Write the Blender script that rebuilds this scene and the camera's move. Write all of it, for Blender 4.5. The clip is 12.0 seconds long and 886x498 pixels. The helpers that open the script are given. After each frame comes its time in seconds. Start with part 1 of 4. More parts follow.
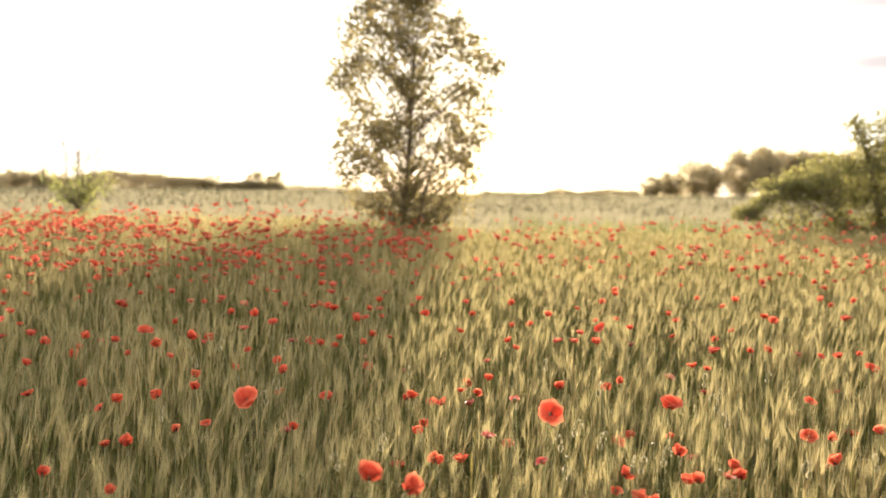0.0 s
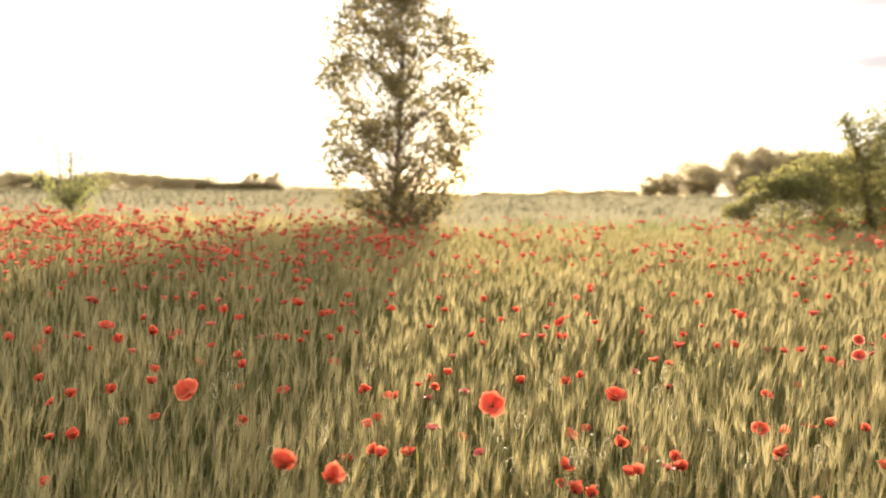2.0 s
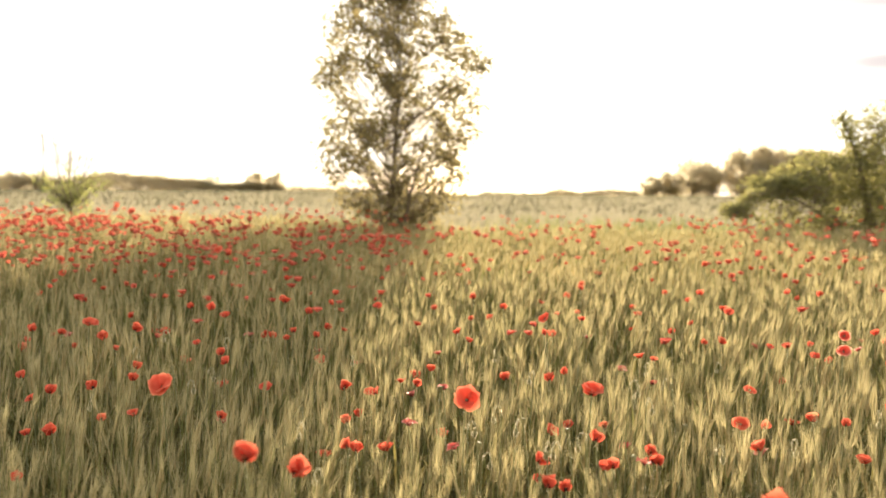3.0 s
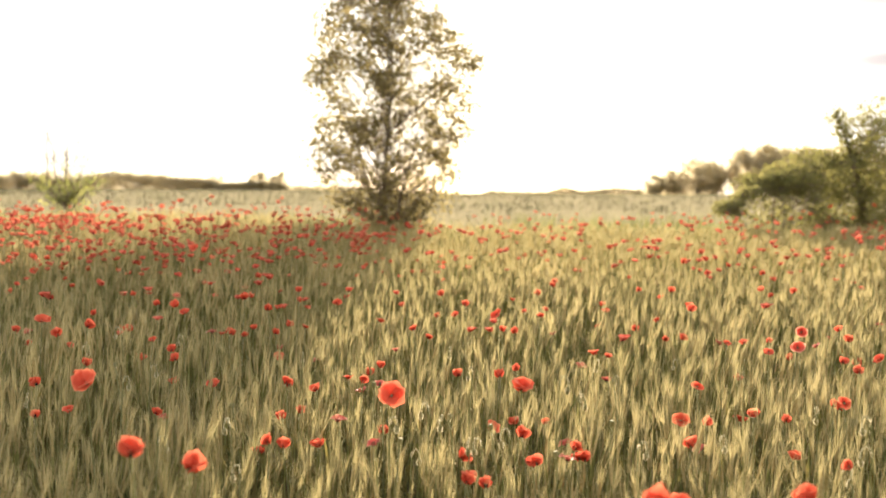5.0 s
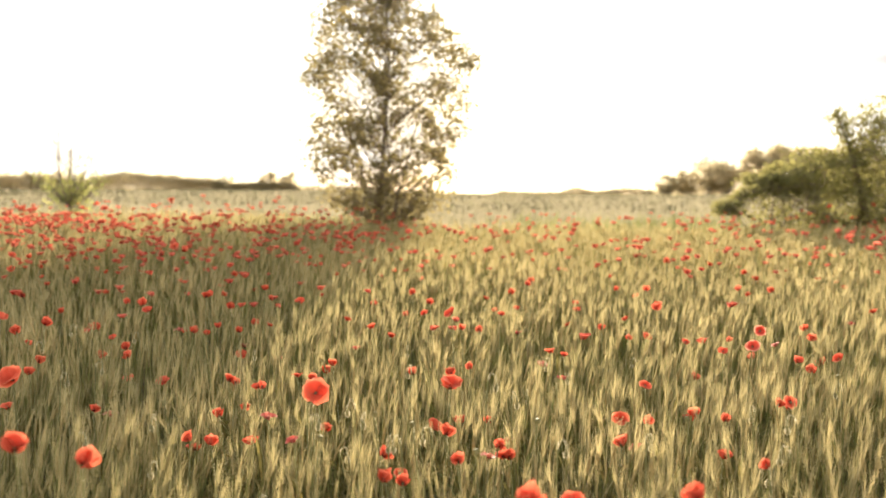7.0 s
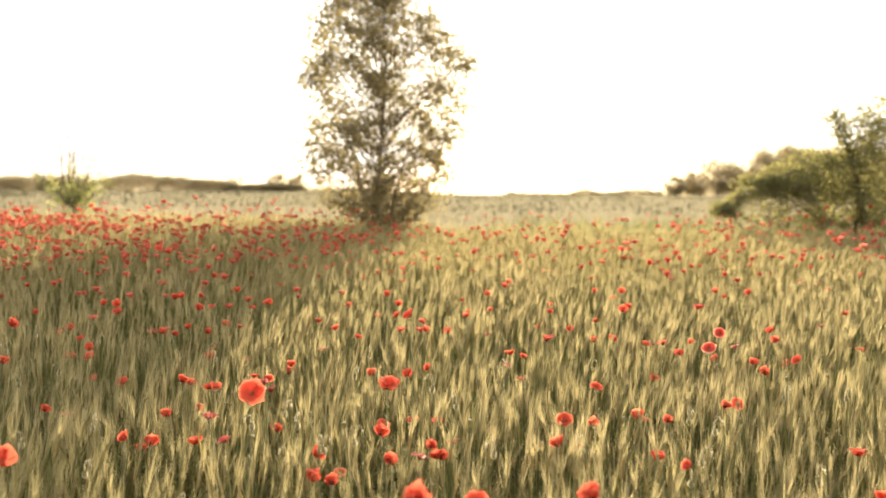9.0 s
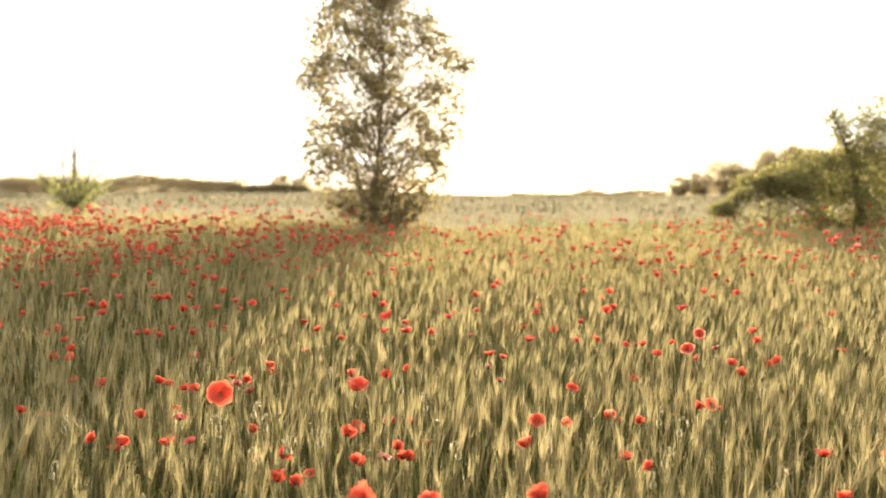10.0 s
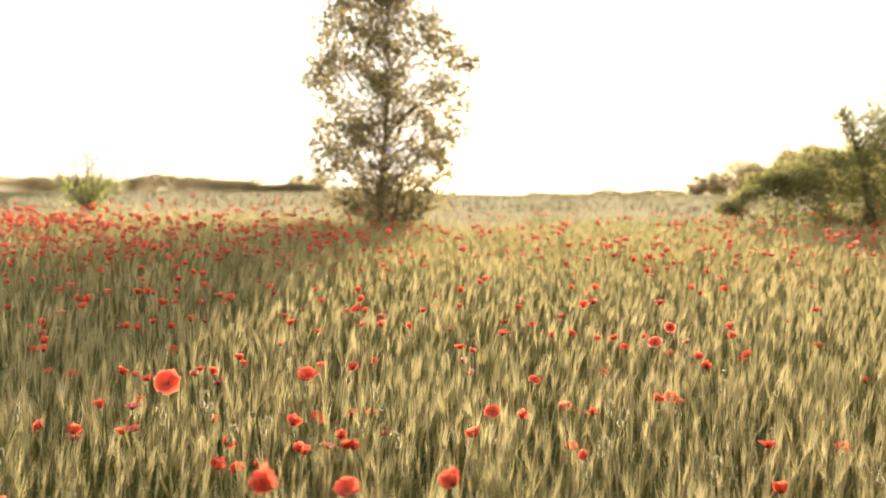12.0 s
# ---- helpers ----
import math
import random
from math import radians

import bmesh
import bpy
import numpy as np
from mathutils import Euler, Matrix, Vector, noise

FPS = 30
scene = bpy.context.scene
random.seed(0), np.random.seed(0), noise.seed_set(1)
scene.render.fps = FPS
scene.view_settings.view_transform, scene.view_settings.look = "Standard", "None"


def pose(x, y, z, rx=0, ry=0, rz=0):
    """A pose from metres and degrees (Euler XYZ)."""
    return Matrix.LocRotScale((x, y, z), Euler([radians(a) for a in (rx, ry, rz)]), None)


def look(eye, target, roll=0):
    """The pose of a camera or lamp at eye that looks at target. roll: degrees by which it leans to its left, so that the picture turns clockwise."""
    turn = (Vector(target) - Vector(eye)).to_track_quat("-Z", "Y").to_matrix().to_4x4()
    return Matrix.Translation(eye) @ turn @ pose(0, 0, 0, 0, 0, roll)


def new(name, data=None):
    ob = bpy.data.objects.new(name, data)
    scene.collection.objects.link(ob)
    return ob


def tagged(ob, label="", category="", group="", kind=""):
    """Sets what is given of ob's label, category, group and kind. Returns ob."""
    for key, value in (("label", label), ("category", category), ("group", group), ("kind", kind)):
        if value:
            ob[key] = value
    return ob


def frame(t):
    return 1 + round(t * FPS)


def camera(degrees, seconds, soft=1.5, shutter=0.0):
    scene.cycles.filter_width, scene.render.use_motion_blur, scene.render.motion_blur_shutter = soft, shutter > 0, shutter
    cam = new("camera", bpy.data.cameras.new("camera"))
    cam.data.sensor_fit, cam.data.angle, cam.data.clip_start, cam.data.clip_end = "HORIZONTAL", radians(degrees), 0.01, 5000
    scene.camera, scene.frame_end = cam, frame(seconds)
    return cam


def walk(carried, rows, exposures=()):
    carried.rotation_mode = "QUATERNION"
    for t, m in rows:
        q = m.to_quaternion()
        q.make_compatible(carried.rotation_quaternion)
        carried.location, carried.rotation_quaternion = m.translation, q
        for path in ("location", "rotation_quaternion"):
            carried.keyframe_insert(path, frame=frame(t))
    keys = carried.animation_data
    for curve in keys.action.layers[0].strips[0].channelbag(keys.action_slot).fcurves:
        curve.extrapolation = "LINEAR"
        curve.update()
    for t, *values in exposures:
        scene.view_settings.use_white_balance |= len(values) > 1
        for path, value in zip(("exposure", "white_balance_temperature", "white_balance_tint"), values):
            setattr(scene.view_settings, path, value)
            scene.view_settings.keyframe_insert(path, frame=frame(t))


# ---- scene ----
cam = camera(51.5, 12.0)
PATH = [
    (0, (0.009, 0.028, 1.515), (0.005, 2.025, 1.399), 0.4),
    (0.5, (0.054, 0.032, 1.506), (0.051, 2.029, 1.39), 0.3),
    (1, (0.1, 0.041, 1.497), (0.098, 2.037, 1.382), 0.3),
    (1.5, (0.142, 0.042, 1.495), (0.14, 2.039, 1.38), 0.3),
    (2, (0.186, 0.036, 1.488), (0.183, 2.033, 1.373), 0.3),
    (2.5, (0.229, 0.036, 1.476), (0.225, 2.033, 1.362), 0.3),
    (3, (0.267, 0.046, 1.468), (0.26, 2.043, 1.354), 0.2),
    (5, (0.505, 0.073, 1.453), (0.487, 2.069, 1.337), 0.1),
    (5.5, (0.577, 0.073, 1.452), (0.554, 2.069, 1.336), 0.1),
    (6, (0.64, 0.088, 1.449), (0.611, 2.085, 1.332), 0.0),
    (6.5, (0.701, 0.096, 1.443), (0.664, 2.092, 1.327), 0.0),
    (7, (0.761, 0.09, 1.443), (0.718, 2.087, 1.327), 0.1),
    (9, (0.985, 0.063, 1.449), (0.922, 2.059, 1.336), 0.1),
    (9.5, (1.044, 0.064, 1.45), (0.976, 2.059, 1.338), 0.0),
    (10, (1.098, 0.057, 1.453), (1.025, 2.052, 1.341), 0.0),
    (10.5, (1.157, 0.049, 1.454), (1.077, 2.044, 1.342), 0.0),
    (11, (1.211, 0.045, 1.452), (1.12, 2.039, 1.341), 0.0),
    (11.5, (1.261, 0.044, 1.441), (1.159, 2.039, 1.33), 0.0),
    (12, (1.316, 0.055, 1.426), (1.205, 2.049, 1.313), 0.0),
]
walk(cam, [(t, look(eye, target, roll)) for t, eye, target, roll in PATH], exposures=[(0.0, 1.83), (12.0, 1.83)])
cam.data.dof.use_dof = True
cam.data.dof.focus_distance = 3.6
cam.data.dof.aperture_fstop = 2.2

# ---- world and sun ----
SUN_AZIMUTH, SUN_HEIGHT = 4.2, 8.0      # degrees to the right of the y axis, and above the horizon
sun_way = Vector((math.sin(radians(SUN_AZIMUTH)) * math.cos(radians(SUN_HEIGHT)),
                  math.cos(radians(SUN_AZIMUTH)) * math.cos(radians(SUN_HEIGHT)),
                  math.sin(radians(SUN_HEIGHT))))
SUN_STRENGTH, SKY_STRENGTH = 5.0, 0.11
sun_data = bpy.data.lights.new("sun", "SUN")
sun_data.energy, sun_data.angle, sun_data.color = SUN_STRENGTH, radians(1.3), (1.0, 0.835, 0.62)
sun = new("sun", sun_data)
sun.matrix_world = look(sun_way * 400, (0, 0, 0))

world = bpy.data.worlds.new("evening_sky")
scene.world = world
world.use_nodes = True
wt = world.node_tree
wt.nodes.clear()
w_out = wt.nodes.new("ShaderNodeOutputWorld")
w_bg = wt.nodes.new("ShaderNodeBackground")
w_sky = wt.nodes.new("ShaderNodeTexSky")
w_sky.sky_type, w_sky.sun_disc = "NISHITA", False
w_sky.sun_elevation, w_sky.sun_rotation = radians(SUN_HEIGHT), radians(SUN_AZIMUTH)
w_sky.air_density, w_sky.dust_density, w_sky.ozone_density = 1.0, 0.8, 1.5
w_bg.inputs["Strength"].default_value = SKY_STRENGTH
# thin high cloud that whitens the whole evening sky, with a few denser grey streaks
w_geo = wt.nodes.new("ShaderNodeTexCoord")
w_map = wt.nodes.new("ShaderNodeMapping")
w_map.inputs["Scale"].default_value = (2.2, 2.2, 11.0)
w_map.inputs["Location"].default_value = (0.3, 0.0, 0.4)
w_noise = wt.nodes.new("ShaderNodeTexNoise")
w_noise.inputs["Scale"].default_value, w_noise.inputs["Detail"].default_value = 1.6, 5.0
w_ramp = wt.nodes.new("ShaderNodeValToRGB")
w_ramp.color_ramp.elements[0].position, w_ramp.color_ramp.elements[0].color = 0.42, (0.86, 0.86, 0.86, 1)
w_ramp.color_ramp.elements[1].position, w_ramp.color_ramp.elements[1].color = 0.66, (0.97, 0.97, 0.97, 1)
w_mix = wt.nodes.new("ShaderNodeMix")
w_mix.data_type = "RGBA"
w_mix.inputs["B"].default_value = (5.6, 5.25, 4.75, 1)
wt.links.new(w_geo.outputs["Generated"], w_map.inputs["Vector"])
wt.links.new(w_map.outputs["Vector"], w_noise.inputs["Vector"])
wt.links.new(w_noise.outputs["Fac"], w_ramp.inputs["Fac"])
wt.links.new(w_sky.outputs["Color"], w_mix.inputs["A"])


def w_math(kind, a, b=None):
    n = wt.nodes.new("ShaderNodeMath")
    n.operation = kind
    for k, v in enumerate((a, b)):
        if v is None:
            continue
        if isinstance(v, (int, float)):
            n.inputs[k].default_value = v
        else:
            wt.links.new(v, n.inputs[k])
    return n.outputs["Value"]


# long grey evening cloud streaks low in the sky: azimuth, height and half sizes in degrees, and how dense
w_xyz = wt.nodes.new("ShaderNodeSeparateXYZ")
wt.links.new(w_geo.outputs["Generated"], w_xyz.inputs["Vector"])
w_az = w_math("ARCTAN2", w_xyz.outputs["X"], w_xyz.outputs["Y"])
w_el = w_math("ARCSINE", w_xyz.outputs["Z"])
# the veil is thickest low over the land and thins towards the zenith
w_thin = wt.nodes.new("ShaderNodeMapRange")
w_thin.interpolation_type = "SMOOTHSTEP"
w_thin.inputs["From Min"].default_value, w_thin.inputs["From Max"].default_value = radians(10), radians(70)
w_thin.inputs["To Min"].default_value, w_thin.inputs["To Max"].default_value = 1.0, 0.3
wt.links.new(w_el, w_thin.inputs["Value"])
wt.links.new(w_math("MULTIPLY", w_ramp.outputs["Color"], w_thin.outputs["Result"]), w_mix.inputs["Factor"])
w_wisp = wt.nodes.new("ShaderNodeTexNoise")
w_wisp.inputs["Scale"].default_value, w_wisp.inputs["Detail"].default_value = 5.0, 6.0
w_long = wt.nodes.new("ShaderNodeMapping")
w_long.inputs["Scale"].default_value = (1.0, 1.0, 7.0)
wt.links.new(w_geo.outputs["Generated"], w_long.inputs["Vector"])
wt.links.new(w_long.outputs["Vector"], w_wisp.inputs["Vector"])
w_all = 0.0
for az, el, wa, we, full in ((25.8, 7.5, 4, 0.9, 2.0), (27, 11.7, 11, 1.9, 2.6), (29, 9.6, 8, 2.2, 1.0), (-28, 6.6, 7, 0.8, 1.25), (-75, 10, 20, 2.0, 1.0), (95, 14, 25, 3.0, 1.0), (170, 12, 30, 3.0, 1.0)):
    dx = w_math("DIVIDE", w_math("SUBTRACT", w_az, radians(az)), radians(wa))
    dy = w_math("DIVIDE", w_math("SUBTRACT", w_el, radians(el)), radians(we))
    r2 = w_math("ADD", w_math("MULTIPLY", dx, dx), w_math("MULTIPLY", dy, dy))
    near = w_math("MULTIPLY", w_math("MAXIMUM", w_math("SUBTRACT", 1.0, r2), 0.0), full)
    w_all = w_math("MAXIMUM", near, w_all)
w_soft = wt.nodes.new("ShaderNodeMapRange")
w_soft.inputs["From Min"].default_value, w_soft.inputs["From Max"].default_value = 0.05, 1.0
w_soft.interpolation_type = "SMOOTHSTEP"
w_soft.inputs["To Max"].default_value = 0.97
wt.links.new(w_math("MULTIPLY", w_all, w_wisp.outputs["Fac"]), w_soft.inputs["Value"])
w_cloud = wt.nodes.new("ShaderNodeMix")
w_cloud.data_type = "RGBA"
w_cloud.inputs["B"].default_value = (2.3, 2.06, 2.0, 1)
wt.links.new(w_soft.outputs["Result"], w_cloud.inputs["Factor"])
wt.links.new(w_mix.outputs["Result"], w_cloud.inputs["A"])
wt.links.new(w_cloud.outputs["Result"], w_bg.inputs["Color"])
wt.links.new(w_bg.outputs["Background"], w_out.inputs["Surface"])


# ---- materials ----
def plant(name, dark, light, glow, see=0.5, rough=0.85, scale=3.0, per="island", gloss=0.04, grain=0.0):
    """A thin plant surface: colour between dark and light by piece and by place, and light that passes through it."""
    m = bpy.data.materials.new(name)
    m.use_nodes = True
    nt = m.node_tree
    nt.nodes.clear()
    out = nt.nodes.new("ShaderNodeOutputMaterial")
    geo = nt.nodes.new("ShaderNodeNewGeometry")
    noise_tex = nt.nodes.new("ShaderNodeTexNoise")
    noise_tex.inputs["Scale"].default_value, noise_tex.inputs["Detail"].default_value = scale, 4.0
    nt.links.new(geo.outputs["Position"], noise_tex.inputs["Vector"])
    if per == "object":
        info = nt.nodes.new("ShaderNodeObjectInfo")
        chance = info.outputs["Random"]
    else:
        chance = geo.outputs["Random Per Island"]
    add = nt.nodes.new("ShaderNodeMath")
    add.operation = "MULTIPLY_ADD"
    add.inputs[1].default_value = 0.65
    nt.links.new(chance, add.inputs[0])
    spread = nt.nodes.new("ShaderNodeMapRange")
    spread.inputs["From Min"].default_value, spread.inputs["From Max"].default_value = 0.3, 0.7
    spread.inputs["To Min"].default_value, spread.inputs["To Max"].default_value = 0.0, 0.45
    nt.links.new(noise_tex.outputs["Fac"], spread.inputs["Value"])
    nt.links.new(spread.outputs["Result"], add.inputs[2])
    mix = nt.nodes.new("ShaderNodeMix")
    mix.data_type = "RGBA"
    mix.inputs["A"].default_value, mix.inputs["B"].default_value = (*dark, 1), (*light, 1)
    level = add.outputs["Value"]
    if grain:
        fine = nt.nodes.new("ShaderNodeTexNoise")
        fine.inputs["Scale"].default_value, fine.inputs["Detail"].default_value = 170.0, 2.0
        nt.links.new(geo.outputs["Position"], fine.inputs["Vector"])
        speck = nt.nodes.new("ShaderNodeMapRange")
        speck.inputs["From Min"].default_value, speck.inputs["From Max"].default_value = 0.3, 0.7
        speck.inputs["To Min"].default_value, speck.inputs["To Max"].default_value = -grain, grain
        nt.links.new(fine.outputs["Fac"], speck.inputs["Value"])
        both_scales = nt.nodes.new("ShaderNodeMath")
        both_scales.use_clamp = True
        nt.links.new(level, both_scales.inputs[0])
        nt.links.new(speck.outputs["Result"], both_scales.inputs[1])
        level = both_scales.outputs["Value"]
    nt.links.new(level, mix.inputs["Factor"])
    base = nt.nodes.new("ShaderNodeBsdfPrincipled")
    base.inputs["Roughness"].default_value = rough
    base.inputs["Specular IOR Level"].default_value = gloss
    nt.links.new(mix.outputs["Result"], base.inputs["Base Color"])
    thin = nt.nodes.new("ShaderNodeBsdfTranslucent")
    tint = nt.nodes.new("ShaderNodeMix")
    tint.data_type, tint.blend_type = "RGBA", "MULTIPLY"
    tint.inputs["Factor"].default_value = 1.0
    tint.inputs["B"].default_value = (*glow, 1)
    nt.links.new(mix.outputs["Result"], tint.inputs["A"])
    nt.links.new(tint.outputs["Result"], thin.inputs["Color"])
    both = nt.nodes.new("ShaderNodeMixShader")
    both.inputs["Fac"].default_value = see
    nt.links.new(base.outputs["BSDF"], both.inputs[1])
    nt.links.new(thin.outputs["BSDF"], both.inputs[2])
    nt.links.new(both.outputs["Shader"], out.inputs["Surface"])
    return m


def solid(name, dark, light, rough=0.8, scale=6.0, fine=60.0, bump=0.3):
    """An opaque rough surface with stains and grain."""
    m = bpy.data.materials.new(name)
    m.use_nodes = True
    nt = m.node_tree
    base = nt.nodes["Principled BSDF"]
    base.inputs["Roughness"].default_value = rough
    base.inputs["Specular IOR Level"].default_value = 0.05
    geo = nt.nodes.new("ShaderNodeNewGeometry")
    big, small = nt.nodes.new("ShaderNodeTexNoise"), nt.nodes.new("ShaderNodeTexNoise")
    big.inputs["Scale"].default_value, small.inputs["Scale"].default_value = scale, fine
    big.inputs["Detail"].default_value = 5.0
    mean = nt.nodes.new("ShaderNodeMix")
    mean.data_type = "FLOAT"
    mean.inputs["Factor"].default_value = 0.4
    ramp = nt.nodes.new("ShaderNodeValToRGB")
    ramp.color_ramp.elements[0].position, ramp.color_ramp.elements[0].color = 0.35, (*dark, 1)
    ramp.color_ramp.elements[1].position, ramp.color_ramp.elements[1].color = 0.65, (*light, 1)
    relief = nt.nodes.new("ShaderNodeBump")
    relief.inputs["Strength"].default_value = bump
    for tex in (big, small):
        nt.links.new(geo.outputs["Position"], tex.inputs["Vector"])
    nt.links.new(big.outputs["Fac"], mean.inputs["A"])
    nt.links.new(small.outputs["Fac"], mean.inputs["B"])
    nt.links.new(mean.outputs["Result"], ramp.inputs["Fac"])
    nt.links.new(ramp.outputs["Color"], base.inputs["Base Color"])
    nt.links.new(small.outputs["Fac"], relief.inputs["Height"])
    nt.links.new(relief.outputs["Normal"], base.inputs["Normal"])
    return m


EAR = plant("barley_ear", (0.205, 0.195, 0.080), (0.47, 0.368, 0.178), (1.0, 0.95, 0.8), 0.35, scale=1.2, grain=0.45)
AWN = plant("barley_awn", (0.30, 0.280, 0.135), (0.54, 0.455, 0.26), (1.0, 0.96, 0.85), 0.55, scale=1.2)
BLADE = plant("barley_leaf", (0.066, 0.092, 0.038), (0.24, 0.192, 0.08), (1.0, 0.97, 0.7), 0.45, 0.8, 1.5, gloss=0.04, grain=0.3)
STALK = plant("barley_stalk", (0.13, 0.15, 0.05), (0.30, 0.28, 0.10), (1.0, 1.0, 0.7), 0.25, scale=2.0)
GRASS = plant("meadow_grass", (0.225, 0.208, 0.135), (0.378, 0.336, 0.242), (1.0, 0.99, 0.95), 0.5, scale=0.35)
PETAL = plant("poppy_petal", (0.56, 0.078, 0.044), (0.78, 0.17, 0.095), (1.0, 1.0, 1.0), 0.5, 0.8, 40.0, "object")
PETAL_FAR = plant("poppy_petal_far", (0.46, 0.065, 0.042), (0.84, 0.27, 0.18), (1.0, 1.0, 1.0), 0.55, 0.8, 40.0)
PETAL_OLD = plant("poppy_petal_wilted", (0.45, 0.05, 0.045), (0.74, 0.26, 0.19), (1.0, 1.0, 1.0), 0.45, 0.5, 60.0, "object")


def petal_pattern(m, inner=0.8, rim=(1.2, 2.1, 2.1, 1)):
    """Fine ribs along the petal, a dark blotch at its base and back light painted as a paler thin rim, by the distance
    from the flower's centre.
    """
    nt = m.node_tree
    base = [n for n in nt.nodes if n.type == "BSDF_PRINCIPLED"][0]
    thin = [n for n in nt.nodes if n.type == "BSDF_TRANSLUCENT"][0]
    coord, size = nt.nodes.new("ShaderNodeTexCoord"), nt.nodes.new("ShaderNodeVectorMath")
    size.operation = "LENGTH"
    nt.links.new(coord.outputs["Object"], size.inputs[0])
    ramp = nt.nodes.new("ShaderNodeValToRGB")
    e = ramp.color_ramp.elements
    e[0].position, e[0].color = 0.12, (0.10, 0.06, 0.08, 1)
    e[1].position, e[1].color = 0.24, (0.92, 0.85, 0.85, 1)
    for at, c in ((inner, (1.0, 1.0, 1.0, 1)), (inner + 0.2, rim)):
        el = e.new(at)
        el.color = c
    nt.links.new(size.outputs["Value"], ramp.inputs["Fac"])
    rib = nt.nodes.new("ShaderNodeTexNoise")
    squeeze = nt.nodes.new("ShaderNodeMapping")
    squeeze.inputs["Scale"].default_value = (2.0, 16.0, 2.0)
    rib.inputs["Scale"].default_value, rib.inputs["Detail"].default_value = 1.6, 3.0
    nt.links.new(coord.outputs["Object"], squeeze.inputs["Vector"])
    nt.links.new(squeeze.outputs["Vector"], rib.inputs["Vector"])
    relief = nt.nodes.new("ShaderNodeBump")
    relief.inputs["Strength"].default_value, relief.inputs["Distance"].default_value = 0.6, 0.004
    nt.links.new(rib.outputs["Fac"], relief.inputs["Height"])
    for node, socket in ((base, "Base Color"), (thin, "Color")):
        old = node.inputs[socket].links[0].from_socket
        mul = nt.nodes.new("ShaderNodeMix")
        mul.data_type, mul.blend_type = "RGBA", "MULTIPLY"
        mul.inputs["Factor"].default_value = 1.0
        nt.links.new(old, mul.inputs["A"])
        nt.links.new(ramp.outputs["Color"], mul.inputs["B"])
        nt.links.new(mul.outputs["Result"], node.inputs[socket])
        nt.links.new(relief.outputs["Normal"], node.inputs["Normal"])


# Back light on the petal edges, coloured in as a stronger pale pink rim.
PETAL_LIT_RIM = plant("poppy_petal_lit_rim", (0.50, 0.075, 0.05), (0.68, 0.14, 0.09), (1.0, 1.0, 1.0), 0.5, 0.8, 40.0, "object")
petal_pattern(PETAL)
petal_pattern(PETAL_LIT_RIM, 0.78, (1.3, 3.6, 3.8, 1))
petal_pattern(PETAL_OLD)
GRASS_GREEN = plant("verge_grass", (0.10, 0.12, 0.05), (0.30, 0.29, 0.14), (1.0, 1.0, 0.75), 0.5, scale=0.6)
STEM_HAIR = plant("poppy_hair", (0.62, 0.54, 0.36), (0.78, 0.70, 0.50), (1.15, 1.15, 1.15), 0.6, 0.6, 30.0, "object")
POPPY_STEM = plant("poppy_stem", (0.15, 0.155, 0.075), (0.26, 0.25, 0.13), (1.4, 1.4, 1.2), 0.5, 0.6, 30.0, "object")
POD = plant("poppy_pod", (0.17, 0.17, 0.09), (0.28, 0.265, 0.15), (1.5, 1.4, 1.2), 0.45, 0.6, 50.0, "object")
STAMEN = solid("poppy_stamen", (0.012, 0.010, 0.014), (0.04, 0.03, 0.04), 0.7, 200.0, 600.0)
# Transmitted tint is about three times the base, lightening the crown like veiling glare.
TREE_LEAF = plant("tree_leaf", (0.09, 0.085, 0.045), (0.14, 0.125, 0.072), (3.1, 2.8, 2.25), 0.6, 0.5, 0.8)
BUSH_LEAF = plant("bush_leaf", (0.09, 0.093, 0.042), (0.155, 0.153, 0.076), (2.65, 2.45, 1.75), 0.56, 0.5, 0.8)
SAPLING_LEAF = plant("sapling_leaf", (0.11, 0.135, 0.055), (0.22, 0.22, 0.10), (2.4, 2.3, 1.6), 0.62, 0.5, 1.5)
# Distance haze is put into this leaf colour: pale base, strong transmitted tint.
WOOD_LEAF_HAZED = plant("wood_leaf_hazed", (0.19, 0.168, 0.118), (0.265, 0.235, 0.168), (2.9, 2.9, 2.8), 0.8, 0.6, 0.12)
BARK = solid("bark", (0.11, 0.085, 0.06), (0.25, 0.20, 0.145), 0.85, 5.0, 40.0, 0.6)
DRY_TWIG = solid("dry_twig", (0.12, 0.09, 0.07), (0.26, 0.20, 0.16), 0.8, 8.0, 60.0)
SOIL = solid("field_ground", (0.065, 0.06, 0.032), (0.20, 0.175, 0.10), 1.0, 0.25, 9.0, 0.5)
SOIL.node_tree.nodes["Principled BSDF"].inputs["IOR"].default_value = 1.0
POLE_WOOD = solid("pole_wood", (0.12, 0.10, 0.08), (0.22, 0.19, 0.15), 0.8, 2.0, 30.0)


# ---- terrain ----
def smooth(a, b, v):
    s = np.clip((v - a) / (b - a), 0.0, 1.0)
    return s * s * (3 - 2 * s)


def ground(x, y):
    """Height of the ground: the field rises gently away from the path, a little more on the left, and so does the meadow beyond."""
    x, y = np.asarray(x, float), np.asarray(y, float)
    rise = 0.017 * (np.clip(y, -3.0, 17.0) - 3.0)
    left = 0.20 * smooth(1.0, -3.0, x) * smooth(3.5, 9.0, y)
    waves = 0.018 * np.sin(0.9 * x + 0.6) * np.cos(0.7 * y) * smooth(70.0, 20.0, np.hypot(x, y))
    far = smooth(18.0, 170.0, y) * (1.3 + 0.85 * smooth(0.1, -0.25, x / np.maximum(y, 1.0)))
    return rise + left * smooth(90.0, 18.0, y) + waves + far


